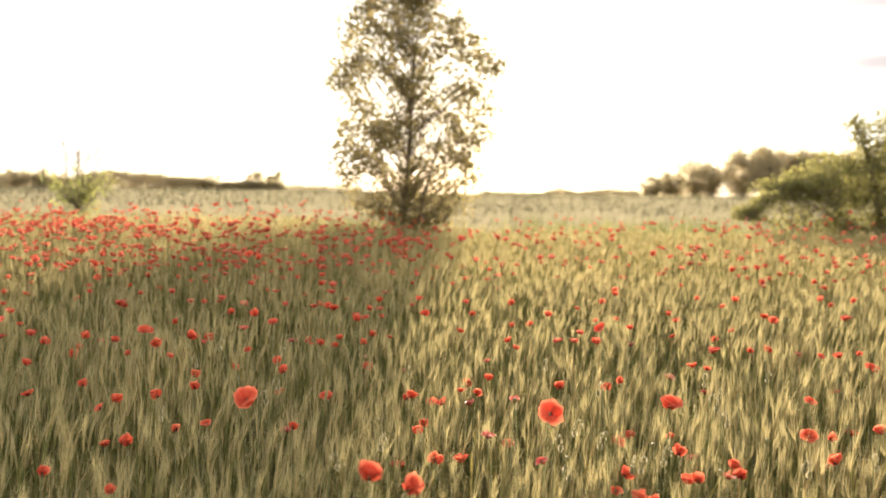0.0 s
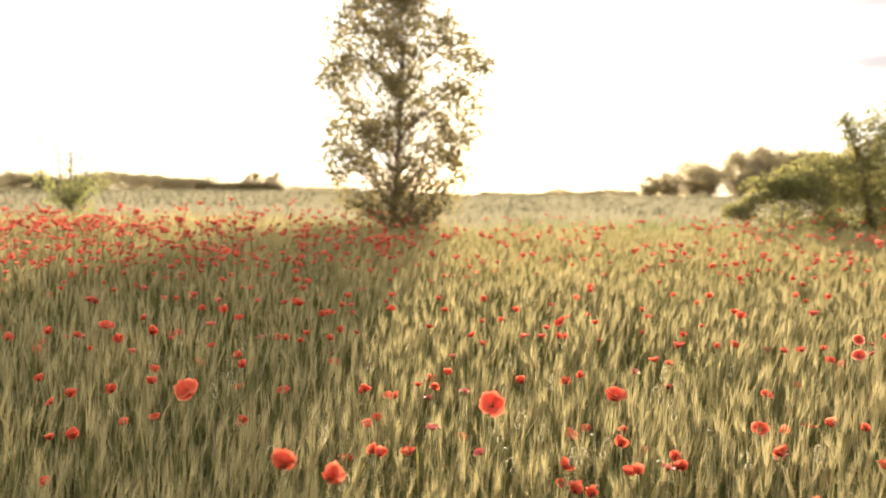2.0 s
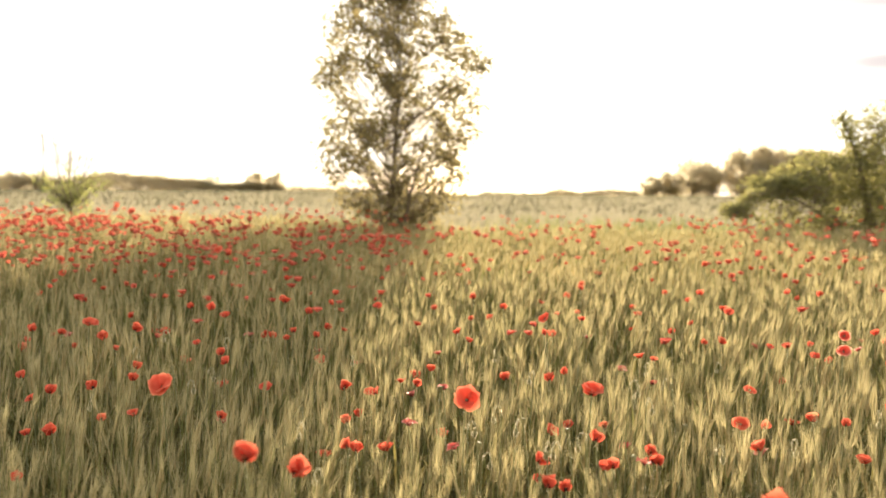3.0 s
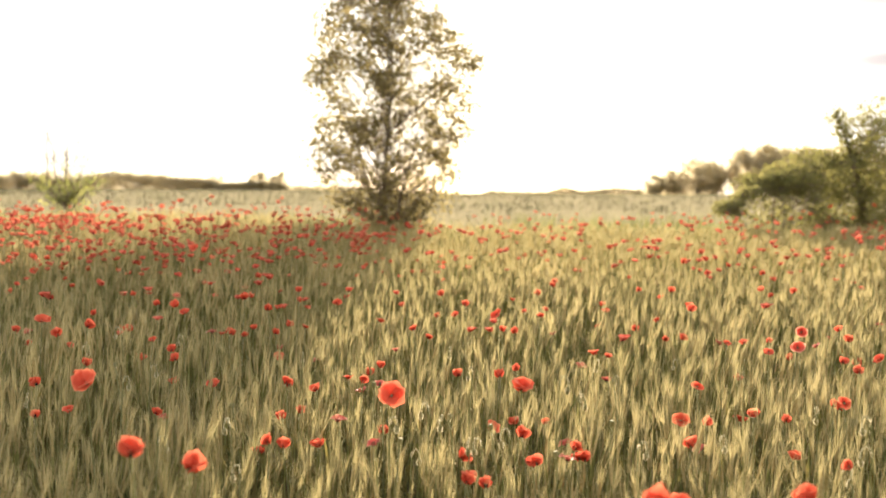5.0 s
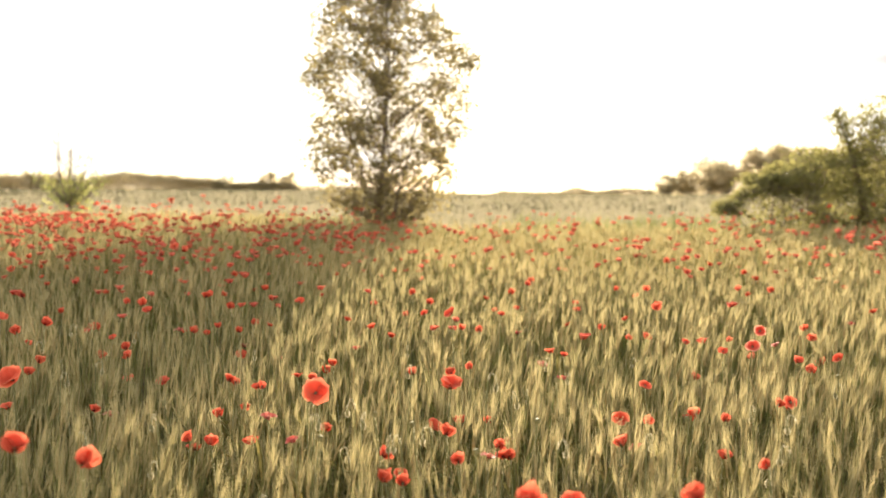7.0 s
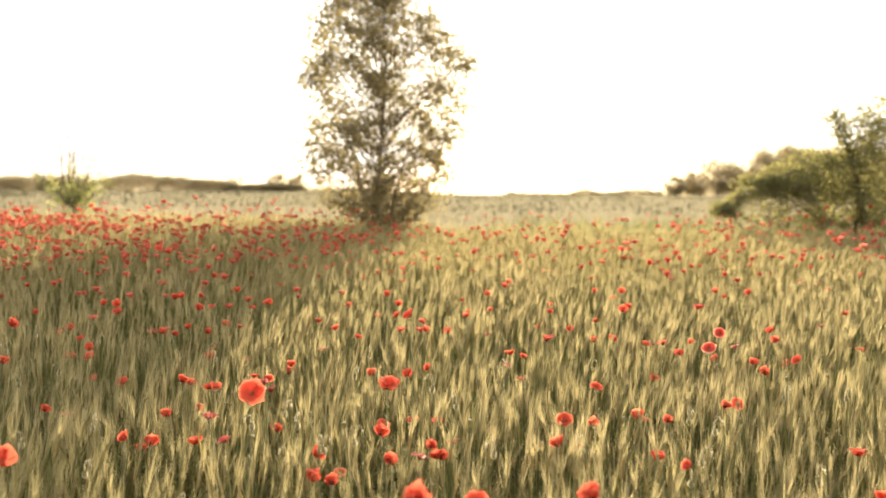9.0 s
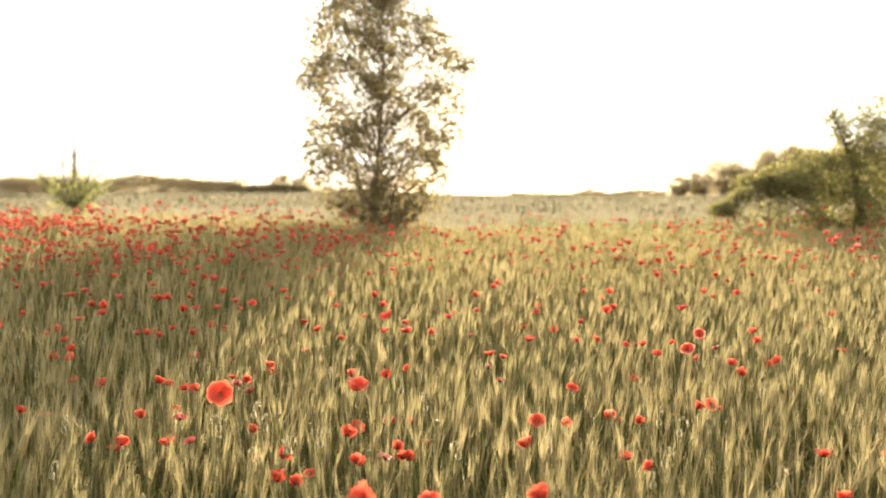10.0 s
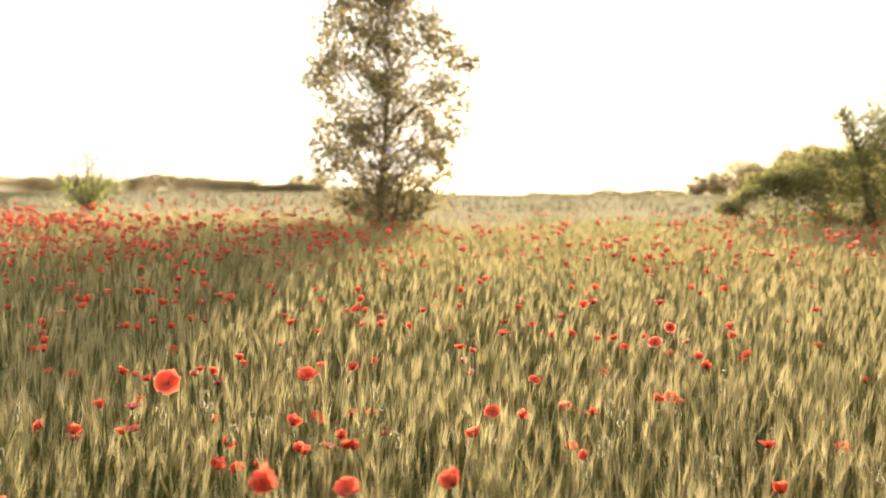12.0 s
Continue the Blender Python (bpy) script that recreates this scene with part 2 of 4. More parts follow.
def gz(x, y):
    return float(ground(x, y))


class Soup:
    """Triangles gathered from numpy arrays into one mesh, with a material index each."""

    def __init__(self):
        self.v, self.f, self.m, self.n = [], [], [], 0

    def add(self, verts, faces, mats):
        self.v.append(np.asarray(verts, np.float32).reshape(-1, 3))
        self.f.append(np.asarray(faces, np.int32).reshape(-1, 3) + self.n)
        self.m.append(np.broadcast_to(np.asarray(mats, np.int32), (len(self.f[-1]),)))
        self.n += len(self.v[-1])

    def many(self, template, places):
        """Copies of a template (verts, faces, mats) by an array of 4 x 4 matrices."""
        tv, tf, tm = template
        k = len(places)
        if k == 0:
            return
        v = np.einsum("kij,nj->kni", places[:, :3, :3], tv) + places[:, None, :3, 3]
        f = tf[None] + (np.arange(k) * len(tv))[:, None, None]
        self.add(v, f, np.tile(tm, k))

    def mesh(self, name, materials, smooth_faces=False):
        v, f, mi = np.concatenate(self.v), np.concatenate(self.f), np.concatenate(self.m)
        me = bpy.data.meshes.new(name)
        me.vertices.add(len(v))
        me.vertices.foreach_set("co", v.ravel())
        me.loops.add(len(f) * 3)
        me.loops.foreach_set("vertex_index", f.ravel())
        me.polygons.add(len(f))
        me.polygons.foreach_set("loop_start", np.arange(0, len(f) * 3, 3, dtype=np.int32))
        me.polygons.foreach_set("material_index", mi)
        me.polygons.foreach_set("use_smooth", np.full(len(f), smooth_faces))
        for m in materials:
            me.materials.append(m)
        me.update(calc_edges=True)
        me.validate()
        return me


def part(name, me, parent, label="", m=None):
    ob = new(name, me)
    ob.parent = parent
    if m is not None:
        ob.matrix_basis = m
    if label:
        tagged(ob, label)
    return ob


def template(pieces):
    """Joins (verts, faces, material index) pieces into one template."""
    vs, fs, ms, n = [], [], [], 0
    for v, f, m in pieces:
        v, f = np.asarray(v, float).reshape(-1, 3), np.asarray(f, int).reshape(-1, 3)
        vs.append(v), fs.append(f + n), ms.append(np.full(len(f), m))
        n += len(v)
    return np.concatenate(vs), np.concatenate(fs), np.concatenate(ms)


def tube(points, radii, sides=5, cap=False):
    """A tapered tube along points: verts and faces."""
    p = np.asarray(points, float)
    d = np.gradient(p, axis=0)
    d /= np.linalg.norm(d, axis=1)[:, None] + 1e-9
    ref = np.where(np.abs(d[:, 2:3]) > 0.9, np.array([[1.0, 0, 0]]), np.array([[0, 0, 1.0]]))
    a = np.cross(d, ref)
    a /= np.linalg.norm(a, axis=1)[:, None] + 1e-9
    b = np.cross(d, a)
    ang = np.arange(sides) * 2 * np.pi / sides
    r = np.asarray(radii, float)[:, None, None]
    v = p[:, None] + r * (np.cos(ang)[None, :, None] * a[:, None] + np.sin(ang)[None, :, None] * b[:, None])
    f = []
    for i in range(len(p) - 1):
        for j in range(sides):
            q, w = i * sides + j, i * sides + (j + 1) % sides
            f += [(q, w, w + sides), (q, w + sides, q + sides)]
    v = v.reshape(-1, 3)
    if cap:
        f += [((len(p) - 1) * sides, (len(p) - 1) * sides + j, (len(p) - 1) * sides + j + 1) for j in range(1, sides - 1)]
    return v, np.array(f)


def strip(points, widths, side):
    """A flat blade along points."""
    p, s = np.asarray(points, float), np.asarray(side, float)
    w = np.asarray(widths, float)[:, None] / 2
    v = np.concatenate([p - w * s, p + w * s])
    n = len(p)
    f = []
    for i in range(n - 1):
        f += [(i, i + n, i + n + 1), (i, i + n + 1, i + 1)]
    return v, np.array(f)


def placed(x, y, z, turn, lean_x, lean_y, scale):
    """4 x 4 matrices from arrays: stand, lean by shear, turn and scale."""
    k = len(x)
    m = np.zeros((k, 4, 4))
    c, s = np.cos(turn) * scale, np.sin(turn) * scale
    m[:, 0, 0], m[:, 0, 1], m[:, 1, 0], m[:, 1, 1] = c, -s, s, c
    m[:, 2, 2] = scale
    m[:, 0, 2], m[:, 1, 2] = lean_x * scale, lean_y * scale
    m[:, 0, 3], m[:, 1, 3], m[:, 2, 3], m[:, 3, 3] = x, y, z, 1
    return m


# ---- ground sheet ----
def build_ground():
    xs = np.concatenate([-np.geomspace(2500, 24, 22), np.linspace(-20, 22, 85), np.geomspace(26, 2500, 22)])
    ys = np.concatenate([-np.geomspace(900, 8, 14), np.linspace(-6, 24, 61), np.geomspace(26, 4500, 44)])
    gx, gy = np.meshgrid(xs, ys)
    v = np.stack([gx, gy, ground(gx, gy)], -1).reshape(-1, 3)
    w, h = len(xs), len(ys)
    i = (np.arange(h - 1)[:, None] * w + np.arange(w - 1)[None]).ravel()
    f = np.concatenate([np.stack([i, i + 1, i + w + 1], 1), np.stack([i, i + w + 1, i + w], 1)])
    s = Soup()
    s.add(v, f, 0)
    ob = new("ground", s.mesh("ground", [SOIL], True))
    tagged(ob, "gently rising farmland ground under barley and dry meadow grass", "ground", kind="structure")


build_ground()
rng = np.random.default_rng(7)


# ---- barley ----
def barley_plant(detail):
    """One stalk of bearded barley, about 0.68 m to the ear's tip: stalk, leaves, nodding ear and awns."""
    r = rng
    pieces = []
    h = r.uniform(0.49, 0.58)
    bend = r.uniform(0.01, 0.05)
    segs = {3: 3, 2: 1, 1: 1, 0: 1}[detail]
    t = np.linspace(0, 1, segs + 1)
    path = np.stack([bend * t ** 2, 0 * t, h * t], 1)
    wide = {3: 0.0016, 2: 0.0019, 1: 0.0026, 0: 0.003}[detail]
    v, f = tube(path, np.full(segs + 1, wide), 3) if detail > 1 else strip(path, [2 * wide, 2 * wide], (0.8, 0.6, 0))
    pieces.append((v, f, 1))
    # ear: starts along the stalk and nods over
    n = {3: 11, 2: 5, 1: 3, 0: 3}[detail]
    length = r.uniform(0.06, 0.085)
    nod = r.uniform(0.0, 0.42)
    a = 0.06 + nod * np.linspace(0, 1, n)
    step = length / (n - 1)
    ear = [path[-1]]
    for k in range(1, n):
        ear.append(ear[-1] + step * np.array([math.sin(a[k]), 0, math.cos(a[k])]))
    ear = np.array(ear)
    prof = np.sin(np.linspace(0.35, 2.95, n)) * (0.85 + (0.38 if detail > 1 else 0.18) * (np.arange(n) % 2)) * {3: 0.0044, 2: 0.0052, 1: 0.0075, 0: 0.008}[detail]
    if detail > 1:
        pieces.append((*tube(ear, prof, 4 if detail == 3 else 3), 2))
    else:
        for side in ((0.7, 0.7, 0), (0.7, -0.7, 0))[:1 + detail]:
            pieces.append((*strip(ear, 2 * prof, side), 2))
    # awns
    count = {3: 17, 2: 10, 1: 6, 0: 4}[detail]
    wide = {3: 0.0012, 2: 0.0026, 1: 0.0042, 0: 0.0055}[detail]
    for k in range(count):
        q = r.uniform(0.1, 1.0)
        i = min(int(q * (n - 1)), n - 2)
        base = ear[i] + (ear[i + 1] - ear[i]) * (q * (n - 1) - i)
        way = ear[i + 1] - ear[i]
        way = way / np.linalg.norm(way)
        out = r.normal(size=3) * 0.13
        d = way + out + np.array([0.02, 0, 0.08])
        d /= np.linalg.norm(d)
        ln = r.uniform(0.085, 0.135) * (1.05 - 0.35 * q)
        s = np.cross(d, r.normal(size=3))
        s = s / np.linalg.norm(s) * wide / 2
        pieces.append(([base - s, base + s, base + d * ln], [(0, 1, 2)], 3))
    # leaves
    for k in range({3: 4, 2: 2, 1: 1, 0: 1}[detail]):
        z0 = h * r.uniform(0.38, 0.80)
        turn = r.uniform(0, 2 * math.pi)
        ln, wd = r.uniform(0.12, 0.24), r.uniform(0.007, 0.012) * (1.0 if detail > 1 else 1.5)
        m = {3: 3, 2: 3, 1: 2, 0: 1}[detail]
        t = np.linspace(0, 1, m + 1)
        up, droop = r.uniform(0.55, 0.95), r.uniform(0.2, 1.0)
        rad = ln * t * math.sqrt(1 - up * up)
        z = z0 + ln * (up * t - 0.55 * droop * t ** 2)
        pts = np.stack([bend * (z0 / h) ** 2 + rad * math.cos(turn), rad * math.sin(turn), z], 1)
        tw = turn + math.pi / 2 + r.uniform(-0.5, 0.5)
        v, f = strip(pts, wd * np.array([0.7, 1.0, 0.8, 0.5, 0.06][:m] + [0.06]), (math.cos(tw), math.sin(tw), 0.2))
        pieces.append((v, f, 0))
    return template(pieces)


def scatter(x0, x1, y0, y1, density):
    """Jittered points over a rectangle."""
    k = int((x1 - x0) * (y1 - y0) * density)
    return rng.uniform(x0, x1, k), rng.uniform(y0, y1, k)


def ahead(x, y, margin):
    """The stretch of field that lies ahead of the path, with a margin at both sides."""
    return (x > -0.50 * y - margin) & (x < 1.33 + 0.48 * y + margin)


def patchy(x, y):
    return 0.5 + 0.25 * np.sin(1.3 * x + 0.8 * y + 1.0) + 0.25 * np.sin(2.9 * y - 0.7 * x)


def sow(x, y, templates, soup):
    k = len(x)
    kind = rng.integers(0, len(templates), k)
    size = rng.normal(1.0, 0.095, k).clip(0.7, 1.22) * (0.985 + 0.05 * patchy(x, y))
    wind = 0.03 + 0.03 * np.sin(0.8 * x + 1.1 * y)
    lx, ly = wind + rng.normal(0, 0.07, k), rng.normal(0, 0.06, k)
    # ears nod mostly one way, to the right
    turn = rng.normal(0.0, 1.5, k)
    m = placed(x, y, ground(x, y) - 0.005, turn, lx, ly, size)
    for i, tp in enumerate(templates):
        soup.many(tp, m[kind == i])


FIELD_END = 16.6


def build_barley():
    near, middle, far = Soup(), Soup(), Soup()
    t3 = [barley_plant(3) for _ in range(14)]
    t2 = [barley_plant(2) for _ in range(12)]
    t1 = [barley_plant(1) for _ in range(10)]
    t0 = [barley_plant(0) for _ in range(8)]
    edge = lambda x: FIELD_END + 0.35 * np.sin(0.9 * x) + 0.25 * np.sin(2.3 * x + 1)
    x, y = scatter(-3.6, 5.0, 1.15, 4.6, 320)
    ok = ahead(x, y, 0.25)
    sow(x[ok], y[ok], t3, near)
    x, y = scatter(-5.6, 7.2, 4.6, 8.6, 225)
    ok = ahead(x, y, 0.4)
    sow(x[ok], y[ok], t2, middle)
    x, y = scatter(-10.5, 11.5, 8.6, 17.4, 170)
    ok = ahead(x, y, 0.8) & (y < edge(x))
    sow(x[ok], y[ok], t1, far)
    # the rest of the field, beside and behind the path
    beside = lambda x, y: ~ahead(x, y, np.where(y < 4.6, 0.25, np.where(y < 8.6, 0.4, 0.8)))
    lane = lambda x, y: np.hypot(x - np.clip(x, 0, 1.4), y) > 0.45
    for x0, x1, y0, y1, density in ((-15, -6.5, -4, 17.4, 28), (8.0, 17, -4, 17.4, 28), (-6.5, 8.0, 6.0, 17.4, 45), (-6.5, 8.0, -4.0, 6.0, 115)):
        x, y = scatter(x0, x1, y0, y1, density)
        ok = beside(x, y) & (y < edge(x)) & lane(x, y)
        sow(x[ok], y[ok], t0, far)
    x, y = scatter(-1.0, 2.4, -1.0, 1.15, 180)
    ok = lane(x, y) & ahead(x, y, 0.25)
    sow(x[ok], y[ok], t1, far)
    for name, soup, label in (("barley", near, "tall ripening bearded barley with yellow-green nodding ears"),
                              ("barley", middle, "ripening bearded barley standing thick in the field"),
                              ("barley", far, "barley running out to the meadow edge, golden in back light")):
        ob = new(name, soup.mesh(name, [BLADE, STALK, EAR, AWN]))
        tagged(ob, label, "barley", kind="stuff")


build_barley()


# ---- meadow grass behind the field ----
def grass_tuft(blades, height, width, green=0.15):
    pieces = []
    for k in range(blades):
        a = rng.uniform(0, 2 * math.pi)
        ln, lean = height * rng.uniform(0.6, 1.1), rng.uniform(0.05, 0.5)
        t = np.linspace(0, 1, 3)
        rad = ln * lean * t ** 1.6
        off = rng.normal(0, 0.03, 2)
        pts = np.stack([off[0] + rad * math.cos(a), off[1] + rad * math.sin(a), ln * t * (1 - 0.25 * lean * t)], 1)
        tw = rng.uniform(0, math.pi)
        v, f = strip(pts, width * np.array([0.9, 0.9, 0.06]), (math.cos(tw), math.sin(tw), 0))
        pieces.append((v, f, int(rng.uniform() < green)))
    return template(pieces)


def build_grass():
    soup = Soup()
    near = [grass_tuft(6, 0.62, 0.012, 0.85) for _ in range(8)]
    far = [grass_tuft(4, 0.60, 0.035) for _ in range(6)]
    wide = [grass_tuft(5, 0.42, 0.10) for _ in range(4)]
    for x0, x1, y0, y1, density, ts in ((-12, 14, 16.2, 26, 26, near), (-20, 22, 26, 50, 8, far), (-45, 48, 50, 110, 1.6, far), (-120, 130, 110, 260, 0.45, wide)):
        x, y = scatter(x0, x1, y0, y1, density)
        edge = FIELD_END + 0.35 * np.sin(0.9 * x) + 0.25 * np.sin(2.3 * x + 1)
        ok = (y > edge - 0.2) & ahead(x, y, 2.0)
        x, y = x[ok], y[ok]
        k = len(x)
        lush = 0.75 + 0.22 * np.sin(0.55 * x + 0.31 * y) * np.sin(0.23 * x - 0.4 * y + 2) + rng.normal(0, 0.07, k)
        m = placed(x, y, ground(x, y) - 0.01, rng.uniform(0, 6.28, k), 0.08 + rng.normal(0, 0.05, k), rng.normal(0, 0.05, k), lush.clip(0.4, 1.3))
        kind = rng.integers(0, len(ts), k)
        for i, tp in enumerate(ts):
            soup.many(tp, m[kind == i])
    ob = new("meadow_grass", soup.mesh("meadow_grass", [GRASS, GRASS_GREEN]))
    tagged(ob, "tall dry meadow grass behind the barley field", "grass", kind="stuff")


build_grass()


def build_weeds():
    """Patches of lush green weeds that stand in the meadow behind the barley."""
    soup = Soup()
    ts = [grass_tuft(7, 0.85, 0.022, 1.0) for _ in range(6)]
    for cx, cy, rx, ry, k in ((6.0, 24.0, 3.2, 2.0, 260), (3.2, 27.0, 2.0, 1.5, 90), (-0.6, 16.9, 1.5, 0.5, 80), (-2.8, 19.0, 1.4, 1.0, 70), (-10.3, 24.6, 1.3, 0.8, 80), (5.4, 17.6, 1.3, 0.6, 90), (7.2, 17.3, 0.9, 0.4, 90)):
        x, y = rng.normal(cx, rx * 0.5, k), rng.normal(cy, ry * 0.5, k)
        m = placed(x, y, ground(x, y) - 0.01, rng.uniform(0, 6.28, k), rng.normal(0.05, 0.08, k), rng.normal(0, 0.08, k), rng.uniform(0.45, 1.0, k))
        for i, tp in enumerate(ts):
            soup.many(tp, m[i::6])
    ob = new("meadow_weeds", soup.mesh("meadow_weeds", [GRASS, GRASS_GREEN]))
    tagged(ob, "patches of lush green weeds in the meadow", "weeds", kind="stuff")


build_weeds()


# ---- trees and bushes ----
def leaf_shape(length, width):
    """A pointed leaf folded along its rib, lying along x."""
    l, w = length, width / 2
    v = [(0, 0, 0), (0.45 * l, -w, 0.25 * w), (0.45 * l, w, 0.25 * w), (l, 0, -0.12 * l), (0.5 * l, 0, -0.15 * w)]
    return np.array(v), np.array([(0, 1, 4), (0, 4, 2), (1, 3, 4), (4, 3, 2)]), np.zeros(4, int)


def turned(points, size, droop=0.35):
    """Random turns for leaves at points: each hangs a little and faces any way."""
    k = len(points)
    yaw, pitch, roll = rng.uniform(0, 6.283, k), rng.normal(droop, 0.5, k), rng.normal(0, 0.8, k)
    cy, sy, cp, sp, cr, sr = np.cos(yaw), np.sin(yaw), np.cos(pitch), np.sin(pitch), np.cos(roll), np.sin(roll)
    m = np.zeros((k, 4, 4))
    m[:, 0, 0], m[:, 0, 1], m[:, 0, 2] = cy * cp, cy * sp * sr - sy * cr, cy * sp * cr + sy * sr
    m[:, 1, 0], m[:, 1, 1], m[:, 1, 2] = sy * cp, sy * sp * sr + cy * cr, sy * sp * cr - cy * sr
    m[:, 2, 0], m[:, 2, 1], m[:, 2, 2] = -sp, cp * sr, cp * cr
    m[:, :3, :3] *= size[:, None, None]
    m[:, :3, 3], m[:, 3, 3] = points, 1
    return m


def limb(a, b, r0, r1, sag=0.0, steps=5, sides=4, wobble=0.03):
    """A bent branch from a to b."""
    a, b = np.asarray(a, float), np.asarray(b, float)
    t = np.linspace(0, 1, steps + 1)[:, None]
    p = a + (b - a) * t
    p[:, 2] += sag * (np.sin(t[:, 0] * math.pi))
    ln = np.linalg.norm(b - a)
    p[1:-1] += rng.normal(0, wobble * ln, (steps - 1, 3))
    return tube(p, r0 + (r1 - r0) * t[:, 0] ** 0.8, sides)


def leafy(name, x, y, height, trunk, clumps, leaf, mats, label, category, reach=0.3, per=30, leaf_size=(0.7, 1.3), limb_r=0.007, flat=0.75, group="", gaps=(), twigs=4, boughs=()):
    """A tree or bush: a trunk along given points, a branch to every leaf clump, twigs and leaves round it."""
    global rng
    rng = np.random.default_rng(int(abs(x) * 131 + y * 17))
    z = gz(x, y)
    thing = new(name)
    thing.location = (x, y, z)
    tagged(thing, label, category, group)
    tp, tr = np.asarray(trunk[0], float), np.asarray(trunk[1], float)
    s = Soup()
    s.add(*tube(tp, tr, 8), 0)
    part("trunk", s.mesh("trunk", [mats[1]], True), thing)
    for points in boughs:
        s = Soup()
        s.add(*tube(points, np.linspace(0.026, 0.009, len(points)), 6), 0)
        part("stem", s.mesh("stem", [mats[1]], True), thing)
    knots = np.concatenate([np.linspace(p, q, 6) for points in (*boughs, tp[1:]) for p, q in zip(points[1:-1], points[2:])]) if boughs else None
    wood, crown = Soup(), Soup()
    clumps = np.asarray(clumps)
    for c in clumps:
        # each branch leaves the trunk below its clump
        want = max(0.1 * tp[-1, 2], c[2] - 0.75 * math.hypot(c[0], c[1]) - 0.15)
        i = int(np.clip(np.searchsorted(tp[:, 2], want) - 1, 0, len(tp) - 2))
        q = np.clip((want - tp[i, 2]) / max(tp[i + 1, 2] - tp[i, 2], 1e-6), 0, 1)
        root = tp[i] + (tp[i + 1] - tp[i]) * q
        if boughs:
            root = knots[np.argmin(np.linalg.norm(knots - c, axis=1) + 2.0 * np.maximum(0, knots[:, 2] - c[2] + 0.05))]
        far = np.linalg.norm(c - root)
        wood.add(*limb(root, c, limb_r * (0.5 + 0.35 * far), 0.004, 0.06 * far), 0)
        for k in range(twigs if y < 100 else 0):
            wood.add(*limb(c + rng.normal(0, 0.03, 3), c + rng.normal(0, reach * 0.8, 3), 0.004, 0.0018, 0.0, 2, 3), 0)
    part("branchwork", wood.mesh("branchwork", [mats[1]]), thing)
    k = len(clumps) * per
    centre = np.repeat(clumps, per, axis=0)
    off = rng.normal(0, 1, (k, 3))
    off *= (reach * rng.uniform(0.25, 1.0, k) ** 0.6 / (np.linalg.norm(off, axis=1) + 1e-6))[:, None]
    off[:, 2] *= flat
    at = centre + off
    keep = np.ones(k, bool)
    for gx, gzz, gr in gaps:
        keep &= np.hypot(at[:, 0] - gx, 1.25 * (at[:, 2] - gzz)) > gr * (0.85 + 0.3 * rng.uniform(size=k))
    at = at[keep]
    crown.many(leaf, turned(at, rng.uniform(*leaf_size, len(at))))
    part("crown", crown.mesh("crown", [mats[0]]), thing)
    return thing


def tree_clumps(profile, count, gaps=(), squash=0.9):
    """Clump centres in a crown whose half-widths (left, right) are given by height; gaps are see-through holes (x, z, radius)."""
    global rng
    rng = np.random.default_rng(77)
    pr = np.asarray(profile, float)
    out = []
    while len(out) < count:
        z = rng.uniform(pr[0, 0], pr[-1, 0])
        left, right = np.interp(z, pr[:, 0], pr[:, 1]), np.interp(z, pr[:, 0], pr[:, 2])
        w = (left + right) / 2
        if rng.uniform() * 1.65 > w:
            continue
        u = rng.uniform(-1, 1)
        px = (right - left) / 2 + w * u
        py = squash * w * math.sqrt(1 - u * u) * rng.uniform(-1, 1)
        if any(math.hypot(px - gx, z - gzz) < gr for gx, gzz, gr in gaps):
            continue
        if rng.uniform() > 0.55 + 0.45 * (noise.noise(Vector((px * 2.2 + 31, py * 1.2, z * 2.4))) > -0.1):
            continue
        out.append((px, py, z))
    return np.array(out)


LEAF = leaf_shape(0.095, 0.055)
LEAF_FINE = leaf_shape(0.084, 0.058)
LEAF_SMALL = leaf_shape(0.07, 0.04)

# the tall young tree at the field's edge
profile = [(0.5, 0.35, 0.45), (0.85, 0.75, 0.9), (1.08, 0.95, 1.08), (1.36, 1.25, 1.12), (1.74, 1.45, 1.2), (2.02, 1.42, 1.18), (2.3, 1.27, 1.38), (2.67, 1.22, 1.38), (3.0, 1.32, 1.62), (3.28, 1.4, 1.58),
           (3.61, 1.28, 1.56), (3.8, 1.2, 1.32), (4.03, 1.15, 1.08), (4.36, 1.1, 0.95), (4.64, 0.95, 0.72), (5.2, 0.65, 0.5), (5.8, 0.3, 0.25), (6.1, 0.1, 0.1)]
gaps = [(-0.52, 3.08, 0.22), (-0.80, 1.42, 0.20), (-0.33, 1.84, 0.17), (0.42, 2.34, 0.22), (0.60, 3.28, 0.17), (0.80, 1.62, 0.14), (-0.47, 2.70, 0.15), (-0.12, 3.52, 0.14), (0.14, 2.05, 0.10), (0.72, 2.85, 0.10), (-0.95, 2.28, 0.10), (0.98, 2.5, 0.12), (0.3, 3.9, 0.10)]
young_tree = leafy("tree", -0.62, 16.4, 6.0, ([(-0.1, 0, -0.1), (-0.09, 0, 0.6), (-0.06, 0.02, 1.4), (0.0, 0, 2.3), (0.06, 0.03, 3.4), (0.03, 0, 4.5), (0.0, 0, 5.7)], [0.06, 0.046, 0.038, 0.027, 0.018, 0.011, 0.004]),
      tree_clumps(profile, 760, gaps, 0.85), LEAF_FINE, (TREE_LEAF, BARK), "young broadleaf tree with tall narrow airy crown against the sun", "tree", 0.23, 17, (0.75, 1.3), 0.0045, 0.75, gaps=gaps)

